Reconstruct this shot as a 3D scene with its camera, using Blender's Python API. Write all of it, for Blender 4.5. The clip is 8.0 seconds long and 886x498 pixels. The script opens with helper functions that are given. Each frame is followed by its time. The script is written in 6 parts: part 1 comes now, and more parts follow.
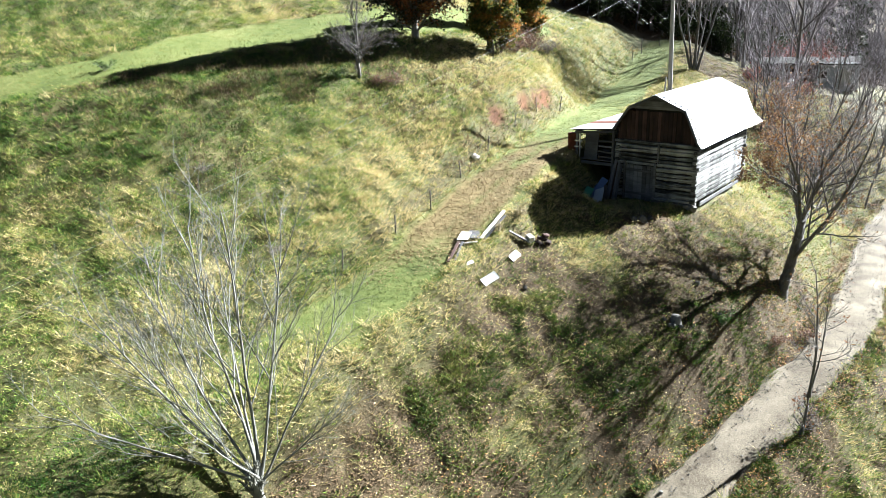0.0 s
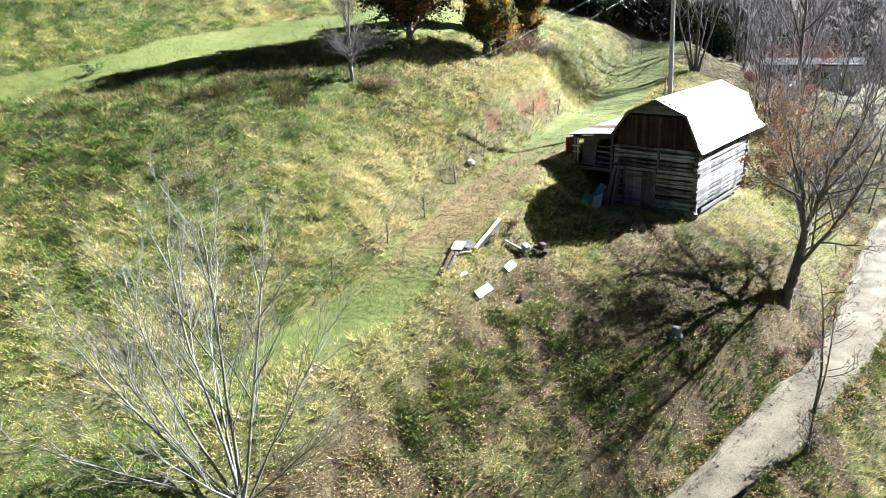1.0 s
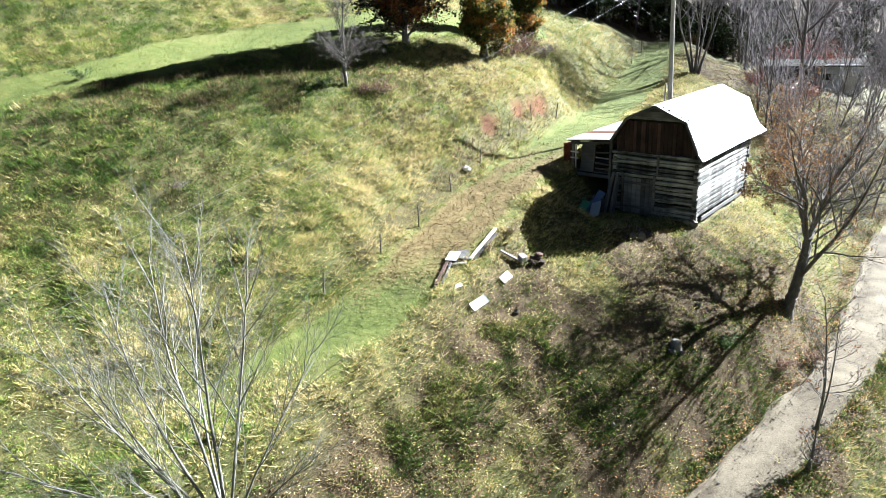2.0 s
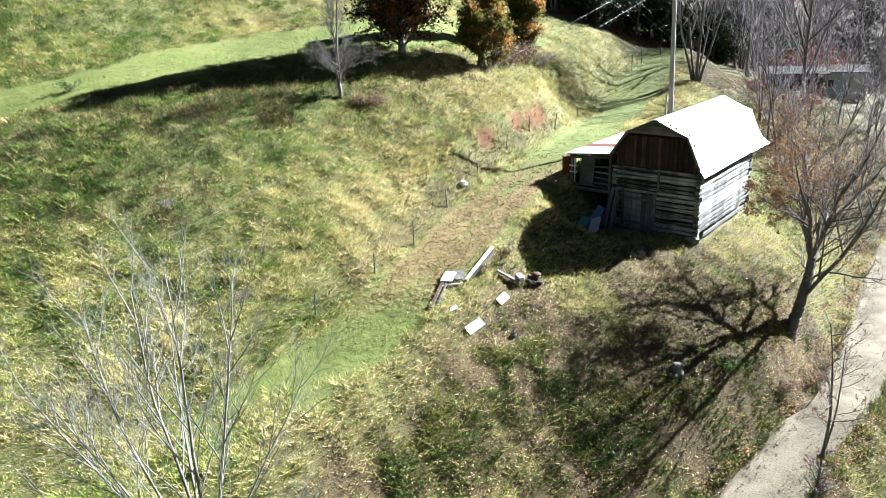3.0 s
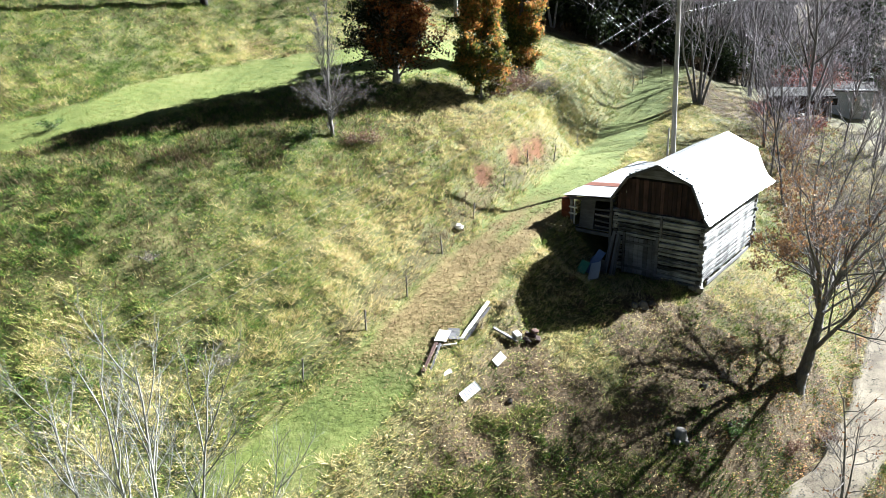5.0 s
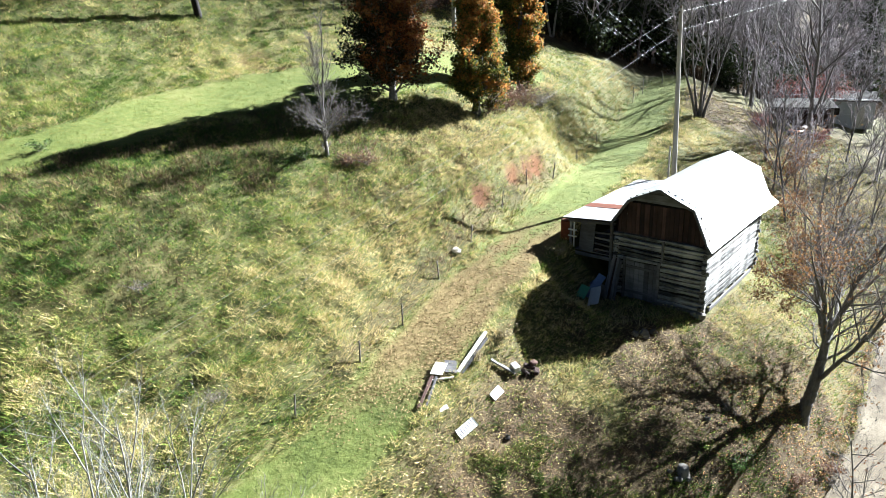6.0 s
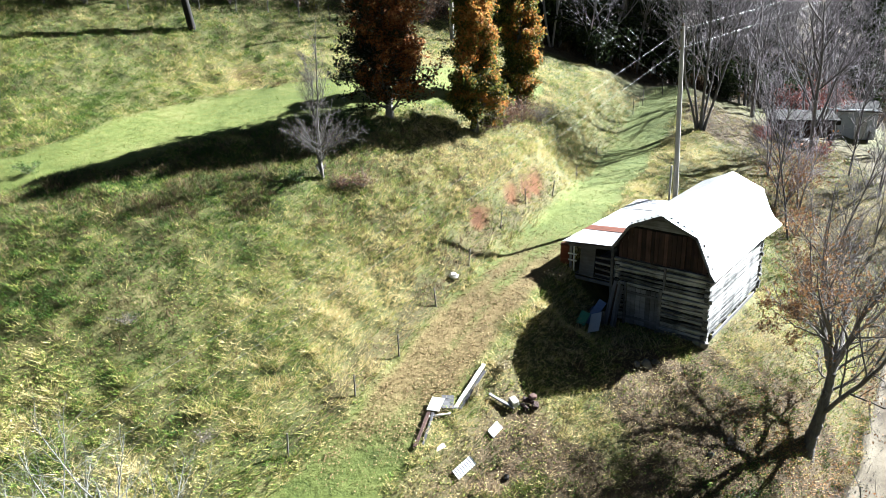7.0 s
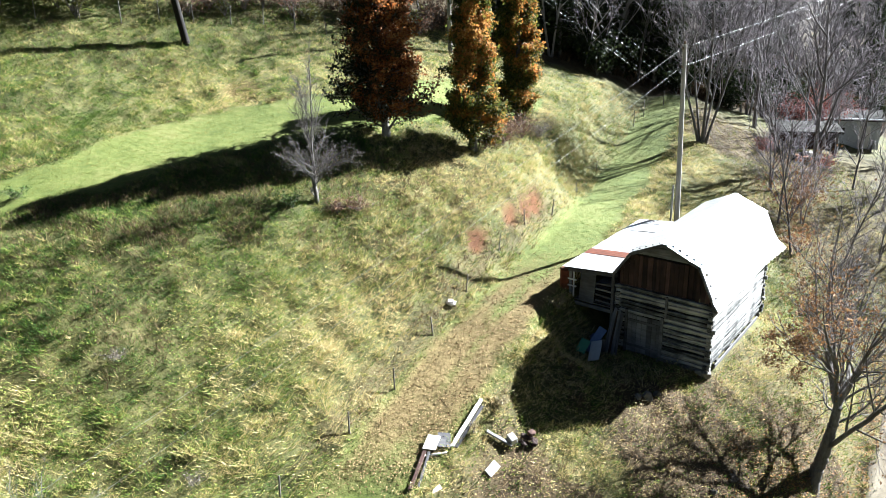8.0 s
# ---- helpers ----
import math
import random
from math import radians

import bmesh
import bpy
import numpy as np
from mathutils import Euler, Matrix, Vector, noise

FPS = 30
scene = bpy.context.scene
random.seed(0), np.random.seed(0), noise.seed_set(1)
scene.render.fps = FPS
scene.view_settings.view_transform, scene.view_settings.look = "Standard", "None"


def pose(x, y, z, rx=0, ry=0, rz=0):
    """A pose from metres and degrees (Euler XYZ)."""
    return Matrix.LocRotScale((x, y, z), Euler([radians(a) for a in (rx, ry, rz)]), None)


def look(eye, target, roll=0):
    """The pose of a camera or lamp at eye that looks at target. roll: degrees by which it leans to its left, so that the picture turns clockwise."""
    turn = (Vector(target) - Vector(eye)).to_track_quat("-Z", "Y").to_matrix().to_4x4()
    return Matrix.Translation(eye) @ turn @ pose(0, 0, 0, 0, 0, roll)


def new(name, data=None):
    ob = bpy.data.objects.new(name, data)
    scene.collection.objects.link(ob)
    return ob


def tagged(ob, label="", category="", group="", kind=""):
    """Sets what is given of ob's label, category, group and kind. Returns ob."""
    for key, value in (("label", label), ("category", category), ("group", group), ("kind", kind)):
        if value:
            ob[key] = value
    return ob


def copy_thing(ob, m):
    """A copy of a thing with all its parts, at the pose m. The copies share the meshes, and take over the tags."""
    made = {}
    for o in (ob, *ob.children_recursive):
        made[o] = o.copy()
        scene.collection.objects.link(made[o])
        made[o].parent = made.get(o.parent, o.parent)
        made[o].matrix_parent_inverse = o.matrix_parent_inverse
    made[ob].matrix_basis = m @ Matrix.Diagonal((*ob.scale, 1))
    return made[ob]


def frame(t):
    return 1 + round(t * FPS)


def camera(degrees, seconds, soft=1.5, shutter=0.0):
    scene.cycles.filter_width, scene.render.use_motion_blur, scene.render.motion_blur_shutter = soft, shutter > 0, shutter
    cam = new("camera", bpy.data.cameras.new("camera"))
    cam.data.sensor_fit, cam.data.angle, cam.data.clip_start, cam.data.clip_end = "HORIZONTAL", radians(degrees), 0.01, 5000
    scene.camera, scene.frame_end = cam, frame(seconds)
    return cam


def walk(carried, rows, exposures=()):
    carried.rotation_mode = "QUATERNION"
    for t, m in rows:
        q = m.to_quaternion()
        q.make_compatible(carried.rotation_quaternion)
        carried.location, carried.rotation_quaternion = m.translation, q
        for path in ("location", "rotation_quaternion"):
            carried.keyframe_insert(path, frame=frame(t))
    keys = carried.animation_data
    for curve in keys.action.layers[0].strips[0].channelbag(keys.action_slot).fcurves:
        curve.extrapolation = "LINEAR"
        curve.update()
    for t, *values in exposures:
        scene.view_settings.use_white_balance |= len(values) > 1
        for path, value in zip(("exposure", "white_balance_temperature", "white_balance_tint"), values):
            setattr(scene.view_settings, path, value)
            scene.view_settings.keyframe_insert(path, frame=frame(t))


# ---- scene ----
cam = camera(63.23, 8.0, soft=0.2)
# seconds, place, yaw, pitch, roll
PATH = [
    (0.0, 0.000, -0.000, 8.250, 2.076, -19.002, -1.921),
    (0.5, 0.112, 0.498, 8.349, 2.075, -19.106, -1.956),
    (1.0, 0.262, 0.968, 8.362, 2.120, -19.065, -1.993),
    (1.5, 0.387, 1.331, 8.471, 2.169, -19.186, -2.050),
    (3.0, 0.663, 2.666, 9.141, 2.165, -19.305, -2.008),
    (3.5, 0.729, 3.109, 9.551, 2.175, -19.379, -2.014),
    (4.0, 0.789, 3.579, 10.034, 2.175, -19.493, -1.991),
    (4.5, 0.816, 4.030, 10.447, 2.126, -19.552, -1.946),
    (6.0, 0.956, 5.523, 11.736, 2.015, -19.780, -1.860),
    (6.5, 0.962, 6.034, 12.137, 1.914, -19.841, -1.781),
    (7.0, 1.006, 6.547, 12.626, 1.882, -19.940, -1.798),
    (7.5, 1.051, 7.028, 13.085, 1.870, -20.056, -1.820),
    (8.0, 1.158, 7.590, 13.589, 1.927, -20.199, -1.881),
]
walk(cam, [(t, Matrix.Translation((x, y, z)) @ pose(0, 0, 0, 90, 0, yaw) @ pose(0, 0, 0, pitch) @ pose(0, 0, 0, 0, 0, roll)) for t, x, y, z, yaw, pitch, roll in PATH], exposures=[(0.0, 3.53, 5850, 6), (8.0, 3.53, 5850, 6)])

# ---- light ----
SUN_AZ, SUN_EL = 31.0, 31.0          # degrees from +x towards +y, and above the horizon
world = bpy.data.worlds.new("sky")
scene.world = world
world.use_nodes = True
wn = world.node_tree.nodes
sky = wn.new("ShaderNodeTexSky")
sky.sky_type = "NISHITA"
sky.sun_disc = False
sky.sun_elevation = radians(SUN_EL)
sky.sun_rotation = radians(90 - SUN_AZ)
wn["Background"].inputs["Strength"].default_value = 0.006
world.node_tree.links.new(sky.outputs[0], wn["Background"].inputs["Color"])
sun_data = bpy.data.lights.new("sun", "SUN")
sun_data.energy, sun_data.angle, sun_data.color = 5.0, radians(0.53), (1.0, 0.97, 0.93)
sun = new("sun", sun_data)
TO_SUN = Vector((math.cos(radians(SUN_AZ)) * math.cos(radians(SUN_EL)), math.sin(radians(SUN_AZ)) * math.cos(radians(SUN_EL)), math.sin(radians(SUN_EL))))
sun.matrix_world = look(TO_SUN * 60, (0, 0, 0))


# ---- materials ----
def ramp_of(nt, stops):
    node = nt.nodes.new("ShaderNodeValToRGB")
    el = node.color_ramp.elements
    while len(el) < len(stops):
        el.new(0.5)
    for e, (p, c) in zip(el, stops):
        e.position, e.color = p, (*c, 1)
    return node


def noise_of(nt, vec, scale, detail=4.0, rough=0.6, stretch=None):
    n = nt.nodes.new("ShaderNodeTexNoise")
    n.inputs["Scale"].default_value, n.inputs["Detail"].default_value, n.inputs["Roughness"].default_value = scale, detail, rough
    if stretch:
        m = nt.nodes.new("ShaderNodeMapping")
        m.inputs["Scale"].default_value = stretch
        nt.links.new(vec, m.inputs["Vector"])
        vec = m.outputs[0]
    nt.links.new(vec, n.inputs["Vector"])
    return n.outputs["Fac"]


def math_of(nt, op, a, b, clamp=False):
    n = nt.nodes.new("ShaderNodeMath")
    n.operation, n.use_clamp = op, clamp
    for i, v in enumerate((a, b)):
        if isinstance(v, (int, float)):
            n.inputs[i].default_value = v
        else:
            nt.links.new(v, n.inputs[i])
    return n.outputs[0]


def mix_of(nt, fac, a, b):
    n = nt.nodes.new("ShaderNodeMix")
    n.data_type = "RGBA"
    for key, v in ((0, fac), (6, a), (7, b)):
        if isinstance(v, tuple):
            n.inputs[key].default_value = (*v, 1)
        elif isinstance(v, (int, float)):
            n.inputs[key].default_value = v
        else:
            nt.links.new(v, n.inputs[key])
    return n.outputs[2]


def attr_of(nt, name):
    n = nt.nodes.new("ShaderNodeAttribute")
    n.attribute_name = name
    return n.outputs["Fac"]


def surface(name, stops, big=0.8, fine=12.0, rough=0.85, metal=0.0, bump=0.3, stretch=None, vary=0.25, by="object", world_space=False, tone=None, translucent=0.0, spread=0.5, stain=None):
    """A weathered surface: two scales of noise, and a shift from piece to piece, run through one ramp of colours."""
    m = bpy.data.materials.new(name)
    m.use_nodes = True
    nt = m.node_tree
    bsdf = nt.nodes["Principled BSDF"]
    if world_space:
        vec = nt.nodes.new("ShaderNodeNewGeometry").outputs["Position"]
    else:
        vec = nt.nodes.new("ShaderNodeTexCoord").outputs["Object"]
    a = noise_of(nt, vec, big, 3.0, 0.55)
    b = noise_of(nt, vec, fine, 5.0, 0.65, stretch)
    if by == "island":
        r = nt.nodes.new("ShaderNodeNewGeometry").outputs["Random Per Island"]
    else:
        r = nt.nodes.new("ShaderNodeObjectInfo").outputs["Random"]
    s = math_of(nt, "MULTIPLY_ADD", math_of(nt, "SUBTRACT", a, 0.5), 1.6 * spread)
    nt.nodes[-1].inputs[2].default_value = 0.5
    s = math_of(nt, "ADD", s, math_of(nt, "MULTIPLY", math_of(nt, "SUBTRACT", b, 0.5), 1.6 * spread))
    s = math_of(nt, "ADD", s, math_of(nt, "MULTIPLY", math_of(nt, "SUBTRACT", r, 0.5), 2 * vary))
    if tone:
        s = math_of(nt, "ADD", s, math_of(nt, "SUBTRACT", attr_of(nt, tone), 0.5))
    ramp = ramp_of(nt, stops)
    nt.links.new(s, ramp.inputs[0])
    col = ramp.outputs[0]
    if stain:
        colour, scale, lo, hi = stain
        k = nt.nodes.new("ShaderNodeMapRange")
        k.inputs["From Min"].default_value, k.inputs["From Max"].default_value = lo, hi
        nt.links.new(noise_of(nt, vec, scale, 6.0, 0.7), k.inputs["Value"])
        col = mix_of(nt, k.outputs[0], col, colour)
    nt.links.new(col, bsdf.inputs["Base Color"])
    bsdf.inputs["Roughness"].default_value, bsdf.inputs["Metallic"].default_value = rough, metal
    if rough >= 0.75:
        bsdf.inputs["Specular IOR Level"].default_value = 0.15
    if bump:
        bn = nt.nodes.new("ShaderNodeBump")
        bn.inputs["Strength"].default_value, bn.inputs["Distance"].default_value = bump, 0.02
        nt.links.new(b, bn.inputs["Height"])
        nt.links.new(bn.outputs[0], bsdf.inputs["Normal"])
    if translucent:
        bsdf.inputs["Specular IOR Level"].default_value = 0.12
        tr = nt.nodes.new("ShaderNodeBsdfTranslucent")
        nt.links.new(col, tr.inputs["Color"])
        mx = nt.nodes.new("ShaderNodeMixShader")
        mx.inputs[0].default_value = translucent
        nt.links.new(bsdf.outputs[0], mx.inputs[1])
        nt.links.new(tr.outputs[0], mx.inputs[2])
        nt.links.new(mx.outputs[0], nt.nodes["Material Output"].inputs["Surface"])
    return m


def ground_material():
    m = bpy.data.materials.new("field_ground")
    m.use_nodes = True
    nt = m.node_tree
    bsdf = nt.nodes["Principled BSDF"]
    pos = nt.nodes.new("ShaderNodeNewGeometry").outputs["Position"]
    broad, patch, clump, grain = (noise_of(nt, pos, s, 5.0, 0.65) for s in (0.12, 0.55, 2.6, 16.0))
    s = math_of(nt, "ADD", math_of(nt, "MULTIPLY", broad, 0.5), math_of(nt, "MULTIPLY", patch, 0.6))
    s = math_of(nt, "ADD", s, math_of(nt, "MULTIPLY", clump, 0.55))
    s = math_of(nt, "ADD", s, math_of(nt, "MULTIPLY", grain, 0.55))
    s = math_of(nt, "SUBTRACT", s, 0.6)
    field = ramp_of(nt, [(0.2, (0.0135, 0.018, 0.0055)), (0.42, (0.041, 0.044, 0.014)), (0.6, (0.08, 0.073, 0.027)), (0.8, (0.125, 0.108, 0.05))])
    nt.links.new(s, field.inputs[0])
    mown = ramp_of(nt, [(0.2, (0.023, 0.036, 0.007)), (0.5, (0.063, 0.077, 0.017)), (0.8, (0.112, 0.11, 0.04))])
    nt.links.new(s, mown.inputs[0])
    litter = ramp_of(nt, [(0.2, (0.017, 0.0115, 0.006)), (0.45, (0.036, 0.026, 0.0135)), (0.65, (0.062, 0.046, 0.024)), (0.85, (0.094, 0.07, 0.038))])
    nt.links.new(s, litter.inputs[0])
    soil = ramp_of(nt, [(0.25, (0.022, 0.0072, 0.0022)), (0.7, (0.082, 0.030, 0.0085))])
    nt.links.new(s, soil.inputs[0])
    worn = ramp_of(nt, [(0.25, (0.05, 0.034, 0.015)), (0.5, (0.1, 0.07, 0.031)), (0.75, (0.155, 0.112, 0.054))])
    nt.links.new(s, worn.inputs[0])
    col = mix_of(nt, attr_of(nt, "mown"), field.outputs[0], mown.outputs[0])
    col = mix_of(nt, attr_of(nt, "litter"), col, litter.outputs[0])
    col = mix_of(nt, attr_of(nt, "worn"), col, worn.outputs[0])
    col = mix_of(nt, attr_of(nt, "soil"), col, soil.outputs[0])
    nt.links.new(col, bsdf.inputs["Base Color"])
    bsdf.inputs["Roughness"].default_value = 0.95
    bsdf.inputs["Specular IOR Level"].default_value = 0.15
    bn = nt.nodes.new("ShaderNodeBump")
    bn.inputs["Strength"].default_value, bn.inputs["Distance"].default_value = 0.8, 0.06
    nt.links.new(math_of(nt, "ADD", math_of(nt, "MULTIPLY", clump, 1.2), math_of(nt, "MULTIPLY", grain, 0.5)), bn.inputs["Height"])
    nt.links.new(bn.outputs[0], bsdf.inputs["Normal"])
    return m


GRASS_STOPS = [(0.0, (0.014, 0.036, 0.006)), (0.22, (0.045, 0.10, 0.012)), (0.42, (0.125, 0.178, 0.027)), (0.6, (0.235, 0.225, 0.062)), (0.8, (0.37, 0.295, 0.125)), (1.0, (0.47, 0.385, 0.21))]
MOWN_STOPS = [(0.0, (0.008, 0.028, 0.005)), (0.35, (0.042, 0.078, 0.011)), (0.62, (0.128, 0.142, 0.029)), (1.0, (0.215, 0.185, 0.07))]
M_GROUND = ground_material()
M_GRASS = surface("dry_grass", GRASS_STOPS, 0.4, 3.0, 0.8, 0, 0, vary=0.34, by="island", world_space=True, tone="tone", translucent=0.3, spread=0.35)
M_MOWN = surface("mown_grass", MOWN_STOPS, 0.4, 3.0, 0.8, 0, 0, vary=0.3, by="island", world_space=True, tone="tone", translucent=0.25, spread=0.3)
M_LEAF = surface("fallen_leaf", [(0.0, (0.028, 0.016, 0.010)), (0.35, (0.066, 0.042, 0.022)), (0.65, (0.118, 0.078, 0.04)), (1.0, (0.205, 0.144, 0.076))], 0.6, 4, 0.85, 0, 0, vary=0.26, by="island", world_space=True, spread=0.35)
M_WEED = surface("brown_weed", [(0.0, (0.028, 0.0176, 0.0112)), (0.5, (0.096, 0.064, 0.036)), (1.0, (0.192, 0.136, 0.08))], 0.4, 3.0, 0.85, 0, 0, vary=0.25, by="island", world_space=True, tone="tone", translucent=0.2, spread=0.35)
M_ORANGELEAF = surface("orange_fallen_leaf", [(0.0, (0.075, 0.033, 0.011)), (0.5, (0.19, 0.088, 0.028)), (1.0, (0.31, 0.18, 0.065))], 0.6, 4, 0.8, 0, 0, vary=0.35, by="island", world_space=True, spread=0.3)
M_TANLEAF = surface("tan_leaf", [(0.0, (0.0612, 0.0382, 0.0173)), (0.5, (0.1292, 0.0858, 0.0393)), (1.0, (0.2244, 0.1649, 0.0838))], 0.6, 4, 0.85, 0, 0, vary=0.4, by="island", world_space=True, spread=0.3)
M_GRAVEL = surface("gravel", [(0.1, (0.04, 0.031, 0.021)), (0.45, (0.076, 0.063, 0.044)), (0.9, (0.125, 0.107, 0.079))], 0.7, 18, 0.95, 0, 0.8, world_space=True, vary=0.0, spread=1.0)
M_BARK = surface("grey_bark", [(0.1, (0.026, 0.023, 0.021)), (0.5, (0.084, 0.078, 0.072)), (0.9, (0.19, 0.182, 0.172))], 1.5, 16, 0.9, 0, 1.0, (1, 1, 0.15), world_space=True, vary=0.1)
M_PALEBARK = surface("pale_bark", [(0.1, (0.0459, 0.0437, 0.0378)), (0.5, (0.1109, 0.1102, 0.0986)), (0.9, (0.1889, 0.1895, 0.1747))], 1.2, 10, 0.85, 0, 0.5, (1, 1, 0.3), world_space=True, vary=0.1)
M_TWIG = surface("twig", [(0.1, (0.0374, 0.0308, 0.029)), (0.5, (0.0824, 0.0728, 0.0693)), (0.9, (0.1348, 0.1204, 0.1196))], 0.6, 3, 0.85, 0, 0, by="island", vary=0.3, world_space=True, spread=0.3)
M_PALETWIG = surface("pale_twig", [(0.1, (0.0517, 0.0508, 0.038)), (0.5, (0.0993, 0.0988, 0.082)), (0.9, (0.1462, 0.1476, 0.1273))], 0.6, 3, 0.8, 0, 0, by="island", vary=0.3, world_space=True, spread=0.3)
M_LOG = surface("weathered_log", [(0.18, (0.01, 0.01, 0.01)), (0.4, (0.06, 0.06, 0.059)), (0.62, (0.15, 0.149, 0.145)), (0.95, (0.27, 0.265, 0.255))], 1.2, 16, 0.92, 0, 1.0, (0.07, 1, 1), vary=0.22, spread=0.75)
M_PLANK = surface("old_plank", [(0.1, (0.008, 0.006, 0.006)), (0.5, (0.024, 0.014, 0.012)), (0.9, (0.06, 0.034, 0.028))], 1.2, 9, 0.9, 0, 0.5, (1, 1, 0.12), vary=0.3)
M_GREYPLANK = surface("grey_plank", [(0.1, (0.025, 0.024, 0.0245)), (0.5, (0.068, 0.066, 0.069)), (0.9, (0.14, 0.139, 0.143))], 1.2, 9, 0.9, 0, 0.5, (0.15, 1, 1), vary=0.25)
# Near-black: colours the shade in the barn's gaps, and small dark parts.
M_DARK = surface("gap_shade_and_dark_parts", [(0.2, (0.008, 0.0072, 0.0056)), (0.8, (0.028, 0.024, 0.02))], 2, 10, 0.95)
M_OLDTIN = surface("streaked_tin", [(0.1, (0.14, 0.13, 0.12)), (0.35, (0.30, 0.30, 0.31)), (0.65, (0.44, 0.45, 0.46)), (1.0, (0.56, 0.56, 0.56))], 0.7, 14, 0.5, 0.5, 0.15, (0.12, 2.0, 1), vary=0.12, spread=0.8, stain=((0.22, 0.13, 0.08), 1.6, 0.64, 0.8))
M_TIN = surface("galvanised_tin", [(0.1, (0.36, 0.368, 0.376)), (0.5, (0.528, 0.536, 0.544)), (0.9, (0.64, 0.64, 0.64))], 0.8, 6, 0.42, 0.75, 0.15, (1, 1, 1), vary=0.04, spread=0.4, stain=((0.3, 0.2, 0.14), 1.3, 0.72, 0.88))
M_RUST = surface("rusted_tin", [(0.1, (0.0336, 0.0101, 0.0062)), (0.6, (0.0874, 0.025, 0.012)), (1.0, (0.121, 0.0538, 0.0302))], 2, 12, 0.8, 0.2, 0.3)
M_STONE = surface("field_stone", [(0.1, (0.03843, 0.0357, 0.0329)), (0.6, (0.09331, 0.08778, 0.08232)), (1.0, (0.1509, 0.1455, 0.1372))], 2, 9, 0.9, 0, 0.7, vary=0.3)
M_POLE = surface("silvered_pole", [(0.1, (0.1088, 0.1024, 0.0928)), (0.5, (0.2112, 0.2016, 0.1856)), (0.9, (0.32, 0.3072, 0.288))], 1.0, 10, 0.9, 0, 0.4, (1, 1, 0.08))
M_TARPOLE = surface("creosote_pole", [(0.1, (0.0018, 0.0014, 0.0011)), (0.6, (0.0054, 0.004, 0.0032)), (1.0, (0.0101, 0.0072, 0.0061))], 1.0, 10, 0.8, 0, 0.4, (1, 1, 0.08))
M_WIRE = surface("aluminium_wire", [(0.2, (0.198, 0.198, 0.1936)), (0.8, (0.2728, 0.2728, 0.2684))], 1, 4, 0.45, 0.6, 0)
M_WHITE = surface("weathered_white_paint", [(0.1, (0.26, 0.25, 0.235)), (0.6, (0.38, 0.37, 0.355)), (1.0, (0.46, 0.45, 0.435))], 1.5, 8, 0.6, 0, 0.15, stain=((0.35, 0.28, 0.2), 2.0, 0.62, 0.8))
M_BLUE = surface("faded_blue_plastic", [(0.1, (0.04, 0.064, 0.136)), (0.9, (0.096, 0.144, 0.256))], 1.5, 8, 0.5, 0, 0.1)
M_GREEN = surface("green_paint", [(0.1, (0.024, 0.128, 0.064)), (0.9, (0.056, 0.224, 0.112))], 1.5, 8, 0.6, 0, 0.1)
M_IRON = surface("rusty_iron", [(0.1, (0.04, 0.028, 0.024)), (0.9, (0.144, 0.08, 0.056))], 2, 12, 0.8, 0.4, 0.2)
M_GLASSY = surface("brown_ceramic", [(0.1, (0.08, 0.056, 0.04)), (0.9, (0.16, 0.12, 0.088))], 2, 8, 0.25, 0, 0)


# ---- helpers for building ----
def mesh_from(name, verts, faces, material, parent=None, label="", smooth=False):
    me = bpy.data.meshes.new(name)
    me.from_pydata([tuple(v) for v in verts], [], faces)
    me.materials.append(material)
    if smooth:
        me.polygons.foreach_set("use_smooth", np.ones(len(me.polygons), bool))
    ob = new(name, me)
    if parent:
        ob.parent = parent
    if label:
        ob["label"] = label
    return ob


def part(name, bm, material, parent=None, label="", smooth=False):
    me = bpy.data.meshes.new(name)
    bm.to_mesh(me)
    bm.free()
    me.materials.append(material)
    if smooth:
        me.polygons.foreach_set("use_smooth", np.ones(len(me.polygons), bool))
    ob = new(name, me)
    if parent:
        ob.parent = parent
    if label:
        ob["label"] = label
    return ob


def thing(name, m, label, category, group=""):
    ob = new(name)
    ob.empty_display_size = 0.2
    ob.matrix_world = m
    return tagged(ob, label, category, group)


def block(size, m=None, bevel=0.0, rough=0.0, cuts=0, rng=None):
    """A box about its centre, with bevelled edges; rough shakes its corners and cuts."""
    bm = bmesh.new()
    bmesh.ops.create_cube(bm, size=1.0)
    bmesh.ops.scale(bm, vec=size, verts=bm.verts)
    if cuts:
        longest = max(range(3), key=lambda i: size[i])
        edges = [e for e in bm.edges if abs((e.verts[0].co - e.verts[1].co)[longest]) > 1e-5]
        bmesh.ops.subdivide_edges(bm, edges=edges, cuts=cuts)
    if bevel:
        sharp = [e for e in bm.edges if len(e.link_faces) == 2 and e.calc_face_angle(0) > 0.5]
        bmesh.ops.bevel(bm, geom=sharp, offset=bevel, segments=1, affect="EDGES")
    if rough:
        r = rng or random
        for v in bm.verts:
            v.co += Vector((r.uniform(-rough, rough), r.uniform(-rough, rough), r.uniform(-rough, rough)))
    if m is not None:
        bmesh.ops.transform(bm, matrix=m, verts=bm.verts)
    return bm


